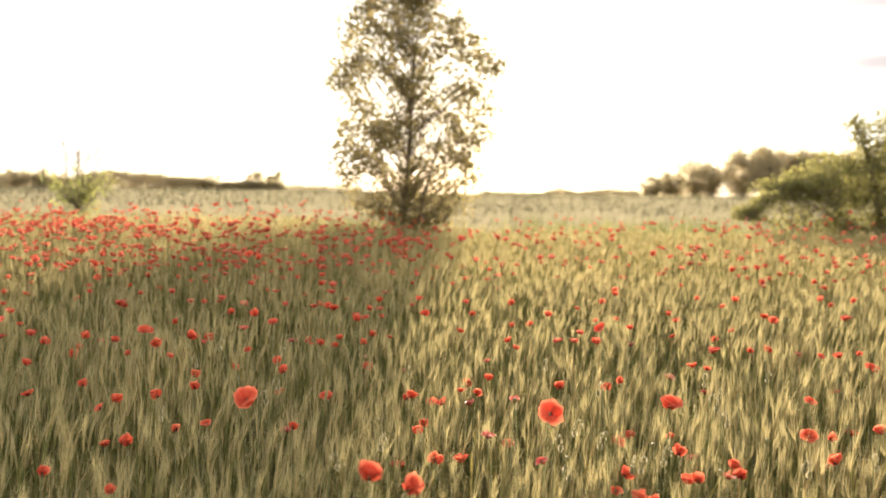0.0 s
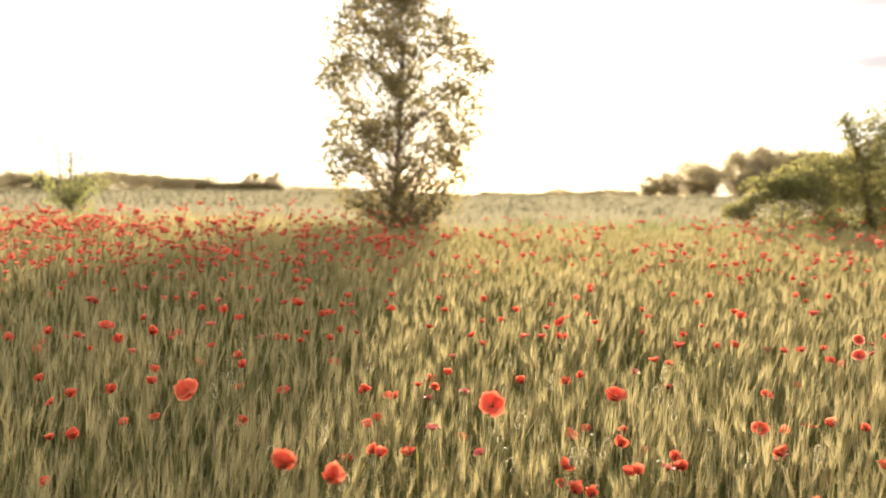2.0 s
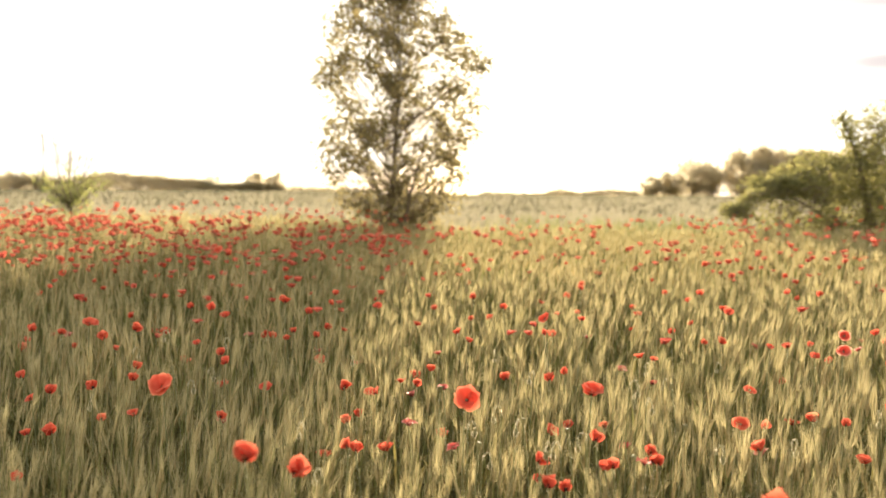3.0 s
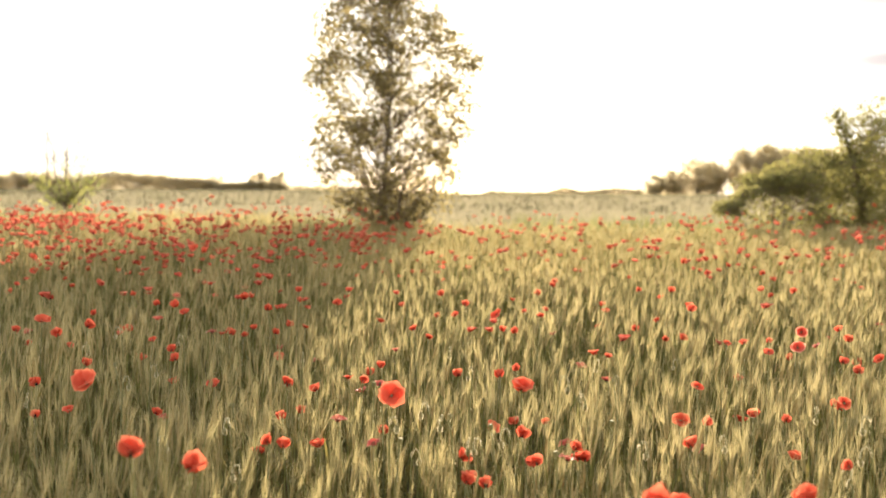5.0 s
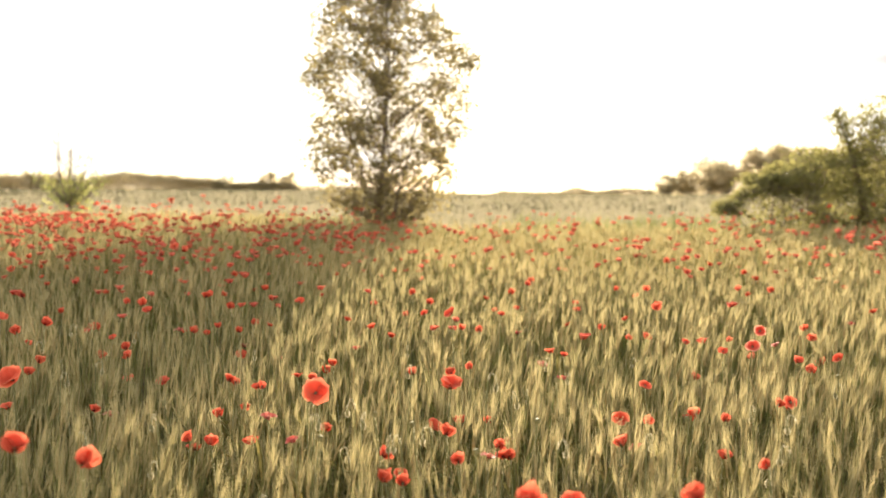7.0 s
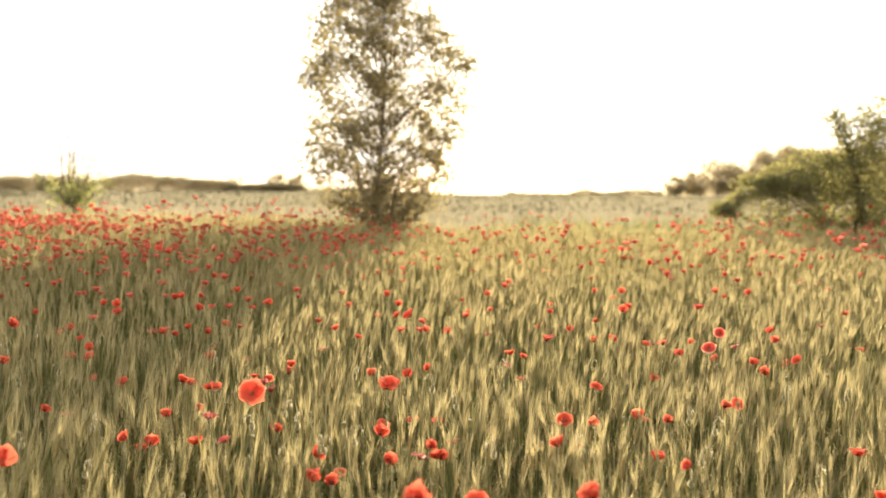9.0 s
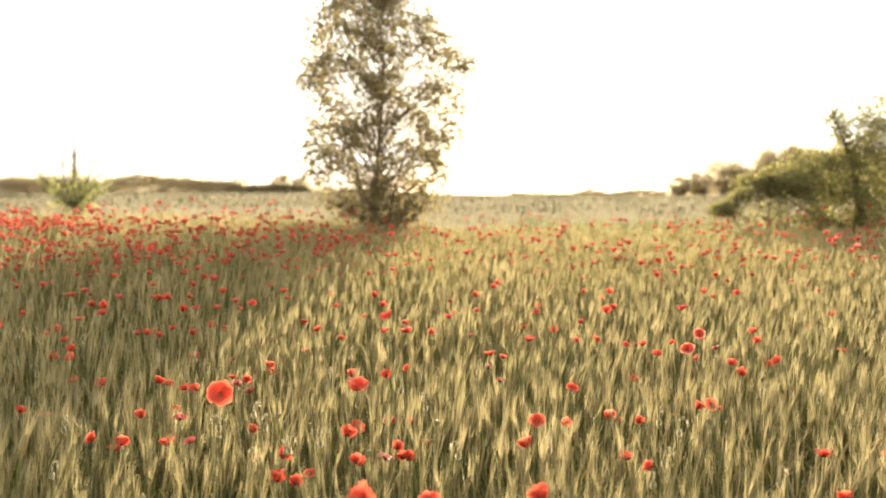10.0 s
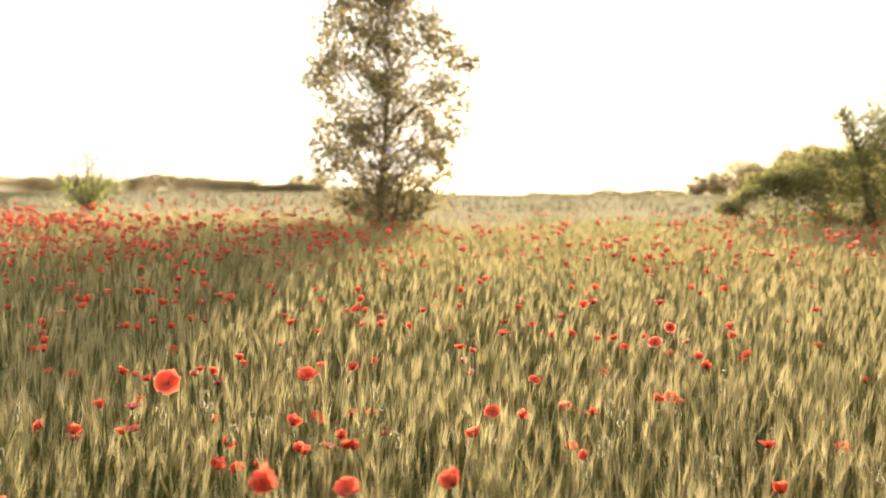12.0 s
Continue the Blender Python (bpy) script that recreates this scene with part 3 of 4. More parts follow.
# slender side stems that rise from the same foot
for foot, mid, top in (((-0.16, 0.05, 0.0), (-0.34, 0.1, 1.2), (-0.75, 0.15, 2.6)), ((0.02, -0.03, 0.0), (0.22, -0.1, 1.1), (0.62, -0.1, 2.7)), ((0.05, 0.06, 0.0), (0.3, 0.25, 0.7), (0.95, 0.4, 1.7))):
    s = Soup()
    s.add(*tube([foot, [(a + b) / 2 for a, b in zip(foot, mid)], mid, [(a + b) / 2 + 0.03 for a, b in zip(mid, top)], top], [0.035, 0.031, 0.026, 0.018, 0.006], 6), 0)
    part("side_stem", s.mesh("side_stem", [BARK], True), young_tree)


# the large bush at the field's edge, with one tall shoot
def bush_clumps(tops, lows, depth, count, seed=33):
    """Clump centres between an upper and a lower outline along x, gathered in masses with hollows between them."""
    global rng
    rng = np.random.default_rng(seed)
    tp, lw = np.asarray(tops, float), np.asarray(lows, float)
    out = []
    while len(out) < count:
        x = rng.uniform(tp[0, 0], tp[-1, 0])
        top, low = np.interp(x, tp[:, 0], tp[:, 1]), np.interp(x, lw[:, 0], lw[:, 1])
        top *= 0.96 + 0.09 * noise.noise(Vector((x * 4.0, 1.7, 0)))
        z = low + max(0.06, top - low) * rng.uniform() ** 0.85
        y = depth * rng.uniform(-1, 1) * math.sqrt(max(0.08, 1 - (2 * (z - low) / max(top - low, 0.1) - 1) ** 2 * 0.8))
        if rng.uniform() > 0.12 + 0.88 * (noise.noise(Vector((x * 2.2, y * 2.2 + 7, z * 2.6))) > -0.05):
            continue
        out.append((x, y, z))
    return np.array(out)


# crooked stems that carry the overhanging side
STEMS_OUT = ([(-0.1, -0.1, 0.0), (-0.5, -0.1, 0.45), (-0.95, -0.1, 0.85), (-1.25, 0.0, 1.15), (-1.5, 0.1, 1.55)], [(-0.05, 0.2, 0.0), (-0.35, 0.3, 0.6), (-0.6, 0.3, 1.05), (-1.0, 0.2, 1.6)],
             [(-0.9, -0.2, 0.72), (-1.35, -0.3, 1.05), (-1.75, -0.2, 1.3), (-2.0, -0.1, 1.6)], [(0.2, 0.1, 0.0), (0.7, 0.1, 0.7), (1.1, 0.0, 1.5), (1.4, 0.1, 2.2)], [(0.3, -0.1, 0.0), (1.1, -0.2, 0.6), (1.9, -0.2, 1.1), (2.5, 0, 1.6)])
SHOOT = [(-0.30 - 0.36 * k / 26 + 0.03 * math.sin(1.9 * k), 0.05 * math.cos(2.3 * k), 1.95 + 0.85 * k / 26) for k in range(27)]
leafy("bush", 8.4, 17.6, 2.9, ([(0.1, 0, -0.1), (0.0, 0, 0.5), (-0.1, 0.05, 1.1), (-0.25, 0, 1.7), (-0.45, 0, 2.3), (-0.64, 0, 2.75)], [0.1, 0.085, 0.07, 0.045, 0.02, 0.008]),
      np.concatenate([bush_clumps([(-2.15, 1.60), (-1.95, 1.82), (-1.7, 1.95), (-1.3, 2.08), (-0.9, 2.12), (-0.45, 2.12), (-0.2, 2.05)],
                                  [(-2.15, 1.42), (-1.8, 1.28), (-1.5, 1.35), (-1.27, 1.2), (-1.0, 1.3), (-0.66, 1.1), (-0.2, 0.7)], 0.9, 225),
                      bush_clumps([(-0.35, 2.1), (-0.1, 2.5), (0.1, 3.05), (0.4, 3.35), (1.0, 3.35), (1.8, 2.9), (2.6, 2.3), (3.2, 1.3)],
                                  [(-0.35, 0.5), (0.05, 0.35), (0.6, 0.25), (3.2, 0.25)], 1.2, 860, 34),
                      bush_clumps([(-1.2, 0.8), (-0.6, 1.0), (0.0, 1.1)], [(-1.2, 0.4), (0.0, 0.35)], 0.8, 70, 36),
                      np.array(SHOOT)]),
      LEAF_SMALL, (BUSH_LEAF, BARK), "dense green bush with one taller leafy shoot beside the barley", "bush", 0.21, 25, (0.7, 1.4), 0.003, 0.7, boughs=STEMS_OUT, twigs=2)
leafy("bush", 6.3, 17.0, 1.2, ([(0, 0, -0.05), (0.05, 0, 0.3), (0.12, 0, 0.6), (0.2, 0, 0.95)], [0.03, 0.024, 0.016, 0.008]),
      bush_clumps([(-0.85, 1.1), (-0.45, 1.38), (-0.05, 1.6), (0.4, 1.68), (0.8, 1.5), (1.1, 1.1)], [(-0.85, 0.95), (-0.3, 0.7), (0.3, 0.5), (1.1, 0.6)], 0.45, 150, 35),
      LEAF_SMALL, (BUSH_LEAF, BARK), "low spreading bramble beside the larger bush", "bush", 0.17, 20, limb_r=0.003,
      boughs=([(0, 0, 0), (-0.2, 0, 0.4), (-0.5, 0.1, 0.85)], [(0, 0, 0), (0.25, 0.1, 0.5), (0.5, 0.1, 1.0)], [(0, 0, 0), (0.05, -0.1, 0.6), (0.1, -0.1, 1.2)]))


def build_sapling():
    """The small sapling: leafy limbs that fan upward below, bare pale twigs above."""
    x, y = -10.08, 25.3
    clumps = []
    for k in range(15):
        a, out = k * 2.4, rng.uniform(0.45, 1.02)
        top = rng.uniform(1.25, 1.85) - 0.2 * (out < 0.5)
        for q in np.linspace(0.35, 1.0, 6):
            clumps.append((1.15 * out * q ** 1.1 * math.cos(a), 0.8 * out * q ** 1.1 * math.sin(a), 0.5 + (top - 0.4) * q ** 0.9))
    for k in range(26):
        a, q = rng.uniform(0, 6.283), math.sqrt(rng.uniform(0, 1)) * 0.72
        clumps.append((q * math.cos(a), 0.8 * q * math.sin(a), rng.uniform(0.45, 1.15)))
    thing = leafy("sapling", x, y, 2.2, ([(0, 0, -0.05), (0.02, 0, 0.6), (0, 0, 1.3), (0.03, 0, 2.3)], [0.026, 0.020, 0.014, 0.006]),
                  clumps, LEAF, (SAPLING_LEAF, DRY_TWIG), "small sapling with bright green leaves and bare pale top twigs", "sapling", 0.2, 8, limb_r=0.008)
    twigs = Soup()
    for k in range(11):
        a, z0 = 2.4 * k + rng.uniform(-0.3, 0.3), rng.uniform(1.0, 1.4)
        r, top = rng.uniform(0.3, 1.0), rng.uniform(2.0, 2.8)
        end = np.array((r * math.cos(a), r * math.sin(a), top))
        root = np.array((0.3 * r * math.cos(a), 0.3 * r * math.sin(a), z0))
        twigs.add(*limb(root, end, 0.014, 0.008, 0.06, 4, 4), 0)
        for j in range(17):
            q = rng.uniform(0.4, 1.0)
            at = root + (end - root) * q
            tip = at + np.array((rng.normal(0, 0.13), rng.normal(0, 0.13), rng.uniform(0.03, 0.2)))
            twigs.add(*limb(at, tip, 0.006, 0.004, 0, 2, 3), 0)
    part("bare_top", twigs.mesh("bare_top", [DRY_TWIG]), thing, "bare pale dry twigs")
    return thing


build_sapling()


def far_tree(x, y, height, width, label, seed_group, name="tree"):
    """A broad field tree far off: trunk, boughs and a lumpy crown of leaf sprays."""
    n = int(14 + 1.6 * width * height)
    clumps = []
    # one broad dome and a few rounded lobes that break its outline
    lobes = [(0, 0, 0.49 * height, 0.42, 0.46)] + [(rng.uniform(-0.3, 0.3) * width, rng.uniform(-0.3, 0.3) * width, h * height, rng.uniform(0.2, 0.28), rng.uniform(0.16, 0.22)) for h in (0.2, 0.3, 0.45, 0.6, 0.7)]
    while len(clumps) < n:
        lx, ly, lz, lr, lh = lobes[max(0, rng.integers(-4, 6))]
        d = rng.normal(0, 1, 3)
        d /= np.linalg.norm(d)
        p = np.array((lx, ly, lz)) + d * rng.uniform(0.35, 1.0) ** 0.5 * np.array((lr * width, lr * width, lh * height))
        if p[2] > 0.03 * height and p[2] < height:
            clumps.append(p)
    size = max(0.6, 0.075 * (width + height))
    big = leaf_shape(0.40, 0.27)
    leafy(name, x, y, height, ([(0, 0, -0.3), (0.1, 0, 0.3 * height), (0, 0.1, 0.6 * height), (0, 0, 0.85 * height)], [0.04 * height, 0.03 * height, 0.018 * height, 0.004 * height]),
          clumps, big, (WOOD_LEAF_HAZED, BARK), label, "tree", size * 0.85, (36 if height > 9 else 25) if height > 4 else 17, (0.8, 1.5), 0.015, 0.85, seed_group)


# the far wood on the right, the far hedge on the left
WOOD = "trees of the far wood"
for wx, wy, wh, ww in ((42.4, 190, 4.7, 6.6), (46.8, 192, 6.3, 5.5), (51.2, 190, 8.7, 10.0), (55.6, 192, 7.4, 6.0), (60.8, 189, 11.0, 8.6), (66.9, 190, 12.0, 8.8), (70.5, 192, 10.9, 9.0),
                       (74.0, 192, 11.0, 8.5), (79.0, 192, 11.2, 9.0), (85.0, 193, 11.4, 9.0), (91.0, 194, 10.4, 8.5), (97.0, 195, 11.1, 9.0), (104.0, 196, 10.8, 9.0)):
    far_tree(wx, wy, wh, ww, "broad rounded field tree in the distant wood, hazy against the sun", WOOD)
HEDGE = "trees along the far hedge"
for wx, wy, wh, ww in ((-27.6, 150, 3.3, 3.6), (-31.0, 150, 3.4, 4.2), (-38.3, 152, 2.8, 4.0), (-66.0, 152, 3.4, 6.0), (-70.5, 153, 3.7, 5.5), (-76.0, 153, 3.4, 6.0)):
    far_tree(wx, wy, wh, ww, "small rounded tree in the distant hedge line", HEDGE)


def leaf_band(name, x0, x1, y, foot, tops, per_metre, size, label, depth=2.0):
    """A far hedge or tree line: one long uneven mass of leaf sprays."""
    k = int((x1 - x0) * per_metre)
    x = rng.uniform(x0, x1, k)
    top = np.interp(x, *tops) * (0.94 + 0.05 * np.sin(0.9 * x) + 0.04 * np.sin(2.3 * x + 1) + rng.normal(0, 0.03, k))
    z = foot + (top - foot) * rng.uniform(0, 1, k) ** 0.8
    yy = y + rng.uniform(-depth, depth, k)
    pts = np.stack([x, yy, ground(x, yy) + z], 1)
    s = Soup()
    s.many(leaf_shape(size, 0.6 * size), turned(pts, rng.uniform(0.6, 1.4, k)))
    ob = new(name, s.mesh(name, [WOOD_LEAF_HAZED]))
    tagged(ob, label, "hedge", kind="stuff")


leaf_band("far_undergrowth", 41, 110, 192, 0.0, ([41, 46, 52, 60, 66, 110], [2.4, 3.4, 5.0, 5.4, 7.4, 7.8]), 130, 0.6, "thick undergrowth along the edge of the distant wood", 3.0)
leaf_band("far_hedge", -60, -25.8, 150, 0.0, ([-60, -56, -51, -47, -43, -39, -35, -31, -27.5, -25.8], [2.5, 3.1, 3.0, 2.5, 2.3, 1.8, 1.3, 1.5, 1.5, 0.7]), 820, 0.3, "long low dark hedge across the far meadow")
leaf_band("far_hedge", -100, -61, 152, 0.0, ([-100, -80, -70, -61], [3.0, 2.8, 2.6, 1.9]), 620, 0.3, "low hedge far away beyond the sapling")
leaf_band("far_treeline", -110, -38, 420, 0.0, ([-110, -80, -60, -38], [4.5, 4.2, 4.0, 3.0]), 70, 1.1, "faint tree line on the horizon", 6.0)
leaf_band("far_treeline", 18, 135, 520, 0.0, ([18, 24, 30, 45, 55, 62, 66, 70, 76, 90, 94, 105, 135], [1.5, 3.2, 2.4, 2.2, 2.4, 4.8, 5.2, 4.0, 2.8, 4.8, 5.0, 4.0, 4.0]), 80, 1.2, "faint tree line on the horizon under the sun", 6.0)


def build_pole():
    x, y = -65.5, 150
    thing = new("utility_pole")
    thing.location = (x, y, gz(x, y))
    tagged(thing, "thin wooden utility pole standing far off by the hedge", "pole")
    s = Soup()
    s.add(*tube([(0, 0, -0.3), (0.02, 0, 4.0), (0.05, 0, 9.5)], [0.16, 0.145, 0.12], 8, True), 0)
    part("pole", s.mesh("pole", [POLE_WOOD], True), thing)
    s = Soup()
    s.add(*tube([(-0.25, 0, 9.1), (0.0, 0, 9.1), (0.3, 0, 9.1)], [0.04, 0.04, 0.04], 4, True), 0)
    part("crossarm", s.mesh("crossarm", [POLE_WOOD]), thing)


build_pole()


# ---- poppies ----
def petal_shape(open_angle, length, width, ruffle, seed, nu=7, nv=5):
    """One crumpled petal rising from the flower's centre along +x; open_angle is how far it spreads from upright."""
    r = np.random.default_rng(seed)
    ph = r.uniform(0, 6.28, 3)
    v = []
    for j in range(nv):
        t = j / (nv - 1)
        for i in range(nu):
            u = 2 * i / (nu - 1) - 1
            wide = width * (0.14 + 0.86 * math.sin(min(1.0, 0.12 + 0.98 * t) * math.pi * 0.62) ** 1.0)
            edge = 1 - 0.34 * u * u * t + 0.05 * t * math.sin(6.0 * u + ph[1]) + 0.03 * t * math.sin(13.0 * u + ph[0])
            s = length * t * edge
            # the petal leaves upright and curls outward along its length
            a = open_angle * (0.30 + 0.70 * t)
            x, z = s * math.sin(a), s * math.cos(a)
            y = 0.5 * wide * u
            cup = 0.30 * wide * u * u * (1 - 0.35 * t)
            wave = ruffle * t * t * (math.sin(3.1 * u + ph[0]) + 0.6 * math.sin(7.3 * u + ph[1]) + 0.4 * math.sin(5 * t + ph[2]))
            x, z = x - cup * math.cos(a) + wave * math.cos(a), z + cup * math.sin(a) * 0.6 - wave * math.sin(a) + 0.5 * ruffle * math.sin(9 * u + ph[2]) * t ** 3
            v.append((x, y, z))
    f = []
    for j in range(nv - 1):
        for i in range(nu - 1):
            q = j * nu + i
            f += [(q, q + 1, q + nu + 1), (q, q + nu + 1, q + nu)]
    return np.array(v), np.array(f)


def petal_mesh(name, open_angle, length, width, ruffle, seed, material):
    s = Soup()
    s.add(*petal_shape(open_angle, length, width, ruffle, seed), 0)
    return s.mesh(name, [material], True)


def stem_mesh(seed, bend):
    """A thin hairy stem one metre high, slightly bent, ending upright over its foot."""
    r = np.random.default_rng(seed)
    t = np.linspace(0, 1, 9)
    a, b = r.uniform(-bend, bend, 2)
    p = np.stack([a * np.sin(math.pi * t) + 0.3 * b * np.sin(2 * math.pi * t), b * np.sin(math.pi * t), t], 1)
    v, f = tube(p, np.full(9, 0.0024), 5)
    pieces = [(v, f, 0)]
    for k in range(190):
        q = r.uniform(0.5, 1.0)
        c = np.array([np.interp(q, t, p[:, 0]), np.interp(q, t, p[:, 1]), q])
        d = np.append(r.normal(size=2), 0.2)
        d = d / np.linalg.norm(d) * 0.0055
        pieces.append(([c + (0, 0, 0.0009), c - (0, 0, 0.0009), c + d], [(0, 1, 2)], 1))
    s = Soup()
    s.add(*template(pieces))
    return s.mesh("stem", [POPPY_STEM, STEM_HAIR], True)


def pod_mesh(radius, height):
    """A seed capsule with its flat rayed cap."""
    t = np.linspace(0, 1, 7)
    prof = radius * np.array([0.35, 0.7, 0.95, 1.0, 0.9, 1.05, 0.2])
    z = height * np.array([0, 0.15, 0.4, 0.65, 0.85, 0.92, 1.0])
    s = Soup()
    s.add(*tube(np.stack([0 * t, 0 * t, z], 1), prof, 8, True), 0)
    return s.mesh("capsule", [POD], True)


def stamen_mesh():
    r = np.random.default_rng(5)
    pieces = []
    for k in range(64):
        a, lean, ln = r.uniform(0, 6.283), r.uniform(0.35, 1.15), r.uniform(0.008, 0.013)
        d = np.array((math.sin(lean) * math.cos(a), math.sin(lean) * math.sin(a), math.cos(lean)))
        s = np.array((-math.sin(a), math.cos(a), 0)) * 0.0006
        tip = d * ln
        pieces.append(([-s, s, tip + s, tip - s], [(0, 1, 2), (0, 2, 3)], 0))
        pieces.append(([tip - 3 * s, tip + 3 * s, tip + d * 0.0022], [(0, 1, 2)], 0))
    s = Soup()
    s.add(*template(pieces))
    return s.mesh("stamen_ring", [STAMEN])


def bud_mesh():
    """A hairy closed bud hanging from its hooked neck: built hanging along -z from the origin."""
    z = np.array([0, -0.003, -0.009, -0.015, -0.020, -0.0235])
    prof = np.array([0.0022, 0.0055, 0.0075, 0.0068, 0.004, 0.0008])
    pieces = [(*tube(np.stack([0 * z, 0 * z, z], 1), prof, 7), 0)]
    r = np.random.default_rng(3)
    for k in range(260):
        a, q = r.uniform(0, 6.283), r.uniform(0.05, 0.95)
        c = np.array((math.cos(a), math.sin(a), 0)) * np.interp(q, np.linspace(0, 1, 6), prof) + (0, 0, -0.0235 * q)
        d = np.array((math.cos(a), math.sin(a), -0.5)) * 0.0022
        pieces.append(([c + (0, 0, 0.0005), c - (0, 0, 0.0005), c + d], [(0, 1, 2)], 1))
    s = Soup()
    s.add(*template(pieces))
    return s.mesh("bud_head", [POD, STEM_HAIR], True)


def hook_mesh(seed):
    """A stem of one metre's height scale whose top bends over into a hook; unscaled in its top."""
    r = np.random.default_rng(seed)
    w = r.uniform(0.010, 0.016)
    a = np.linspace(0, math.pi * 1.05, 9)
    p = [(0, 0, 0), (0.004, 0.0, 0.2), (-0.003, 0.004, 0.4), (0.0, 0.0, 0.55)]
    p += [(w - w * math.cos(k), 0.25 * w * math.sin(2 * k + seed), 0.55 + 2.2 * w * math.sin(k)) for k in a[1:]]
    s = Soup()
    v, f = tube(p, np.full(len(p), 0.0021), 5)
    pieces = [(v, f, 0)]
    pp = np.array(p)
    for k in range(420):
        i = r.integers(2, len(p) - 1)
        c = pp[i] + (pp[i + 1] - pp[i]) * r.uniform()
        d = r.normal(size=3)
        d = d / np.linalg.norm(d) * 0.0042
        pieces.append(([c + (0, 0, 0.0008), c - (0, 0, 0.0008), c + d], [(0, 1, 2)], 1))
    s.add(*template(pieces))
    return s.mesh("stem", [POPPY_STEM, STEM_HAIR], True), p[-1]


STEMS = [stem_mesh(k, 0.035) for k in range(6)]
HOOKS = [hook_mesh(k) for k in range(4)]
CAPSULE, STAMENS, BUD = pod_mesh(0.0045, 0.011), stamen_mesh(), bud_mesh()
SEED_POD = pod_mesh(0.0075, 0.018)
# petals of unit length, by how far the flower is open: outer pair and inner pair, two versions each
PETALS = {
    "open": [petal_mesh("petal", 1.30, 1.0, 1.45, 0.05, k, PETAL) for k in range(4)],
    "bowl": [petal_mesh("petal", 0.95, 1.0, 1.40, 0.065, 10 + k, PETAL) for k in range(4)],
    "cup": [petal_mesh("petal", 0.52, 1.0, 1.30, 0.055, 20 + k, PETAL) for k in range(4)],
    "lit_rim": [petal_mesh("petal", 0.95, 1.0, 1.40, 0.05, 40 + k, PETAL_LIT_RIM) for k in range(4)],
    "wilted": [petal_mesh("petal", 1.05, 1.0, 1.05, 0.14, 30 + k, PETAL_OLD) for k in range(4)],
}
SPREAD = {"open": 0.52, "bowl": 0.61, "cup": 0.73, "lit_rim": 0.60, "wilted": 0.62}
DEEP = {"open": 0.15, "bowl": 0.38, "cup": 0.5, "lit_rim": 0.38, "wilted": 0.3}
LABELS = {
    "open": "wide open red poppy with dark centre on hairy stem",
    "bowl": "bowl-shaped orange-red poppy on a thin stem among the barley",
    "cup": "half-closed scarlet poppy cup on thin stem among barley",
    "lit_rim": "red poppy bowl, back light painted as pale pinkish petal rims",
    "wilted": "faded poppy dropping its crumpled petals",
}
stock = random.Random(21)


def poppy(x, y, z, wide, kind="cup", tip=None, toward=None):
    """A poppy whose head sits at height z: stem, four petals, seed capsule and stamens. tip: lean of the head in degrees, toward: where it leans."""
    tip = stock.uniform(5, 35) if tip is None else tip
    toward = stock.uniform(0, 360) if toward is None else toward
    ln = wide * SPREAD[kind]
    turn = pose(0, 0, 0, 0, 0, toward) @ pose(0, 0, 0, 0, tip, 0)
    off = turn @ Vector((0, 0, ln * DEEP[kind]))
    x, y, z = x - off.x, y - off.y, z - off.z
    foot = gz(x, y) - 0.01
    thing = new("poppy")
    thing.location = (x, y, foot)
    tagged(thing, LABELS[kind], "poppy", "poppies in the barley field")
    h = z - foot
    part("stem", stock.choice(STEMS), thing, m=Matrix.Diagonal((1, 1, h, 1)))
    head = Matrix.Translation((0, 0, h)) @ turn @ pose(0, 0, 0, 0, 0, stock.uniform(0, 360))
    for k in range(4):
        me = PETALS[kind][(k + stock.randint(0, 1) * 2) % 4]
        inner = 0.94 if k % 2 else 1.0
        s = ln * inner * stock.uniform(0.86, 1.1)
        part("petal", me, thing, m=head @ pose(0, 0, 0.0015 * (k % 2), stock.uniform(-10, 10), stock.uniform(-14, 14) - (5 if k % 2 else 0), 90 * k + stock.uniform(-14, 14)) @ Matrix.Diagonal((s, s, s, 1)))
    part("capsule", CAPSULE, thing, m=head)
    part("stamen_ring", STAMENS, thing, m=head)
    return thing


def bud(x, y, z, turn):
    """A nodding bud on a hooked hairy stem."""
    foot = gz(x, y) - 0.01
    me, end = stock.choice(HOOKS)
    thing = new("poppy_bud")
    thing.matrix_basis = pose(x, y, foot, 0, 0, turn) @ pose(0, 0, 0, stock.uniform(-3, 3), stock.uniform(-3, 3), 0)
    tagged(thing, "closed hairy poppy bud nodding on a hooked stem", "poppy bud", "poppy buds in the barley field")
    lift = z - foot - 0.58
    part("stem", me, thing, m=Matrix.Translation((0, 0, lift)))
    part("bud_head", BUD, thing, m=Matrix.Translation((end[0], end[1], end[2] + lift)) @ pose(0, 0, 0, 0, 8, 0))
    return thing


def seed_head(x, y, z):
    """A bare seed capsule left standing after the petals fell."""
    foot = gz(x, y) - 0.01
    thing = new("poppy_seed_head")
    thing.location = (x, y, foot)
    tagged(thing, "green poppy seed capsule standing on a bare hairy stem", "seed head", "poppy seed heads in the barley field")
    h = z - foot - 0.015
    part("stem", stock.choice(STEMS), thing, m=Matrix.Diagonal((1, 1, h, 1)))
    part("capsule", SEED_POD, thing, m=Matrix.Translation((0, 0, h)) @ pose(0, 0, 0, stock.uniform(-15, 15), stock.uniform(-15, 15), 0))
    return thing


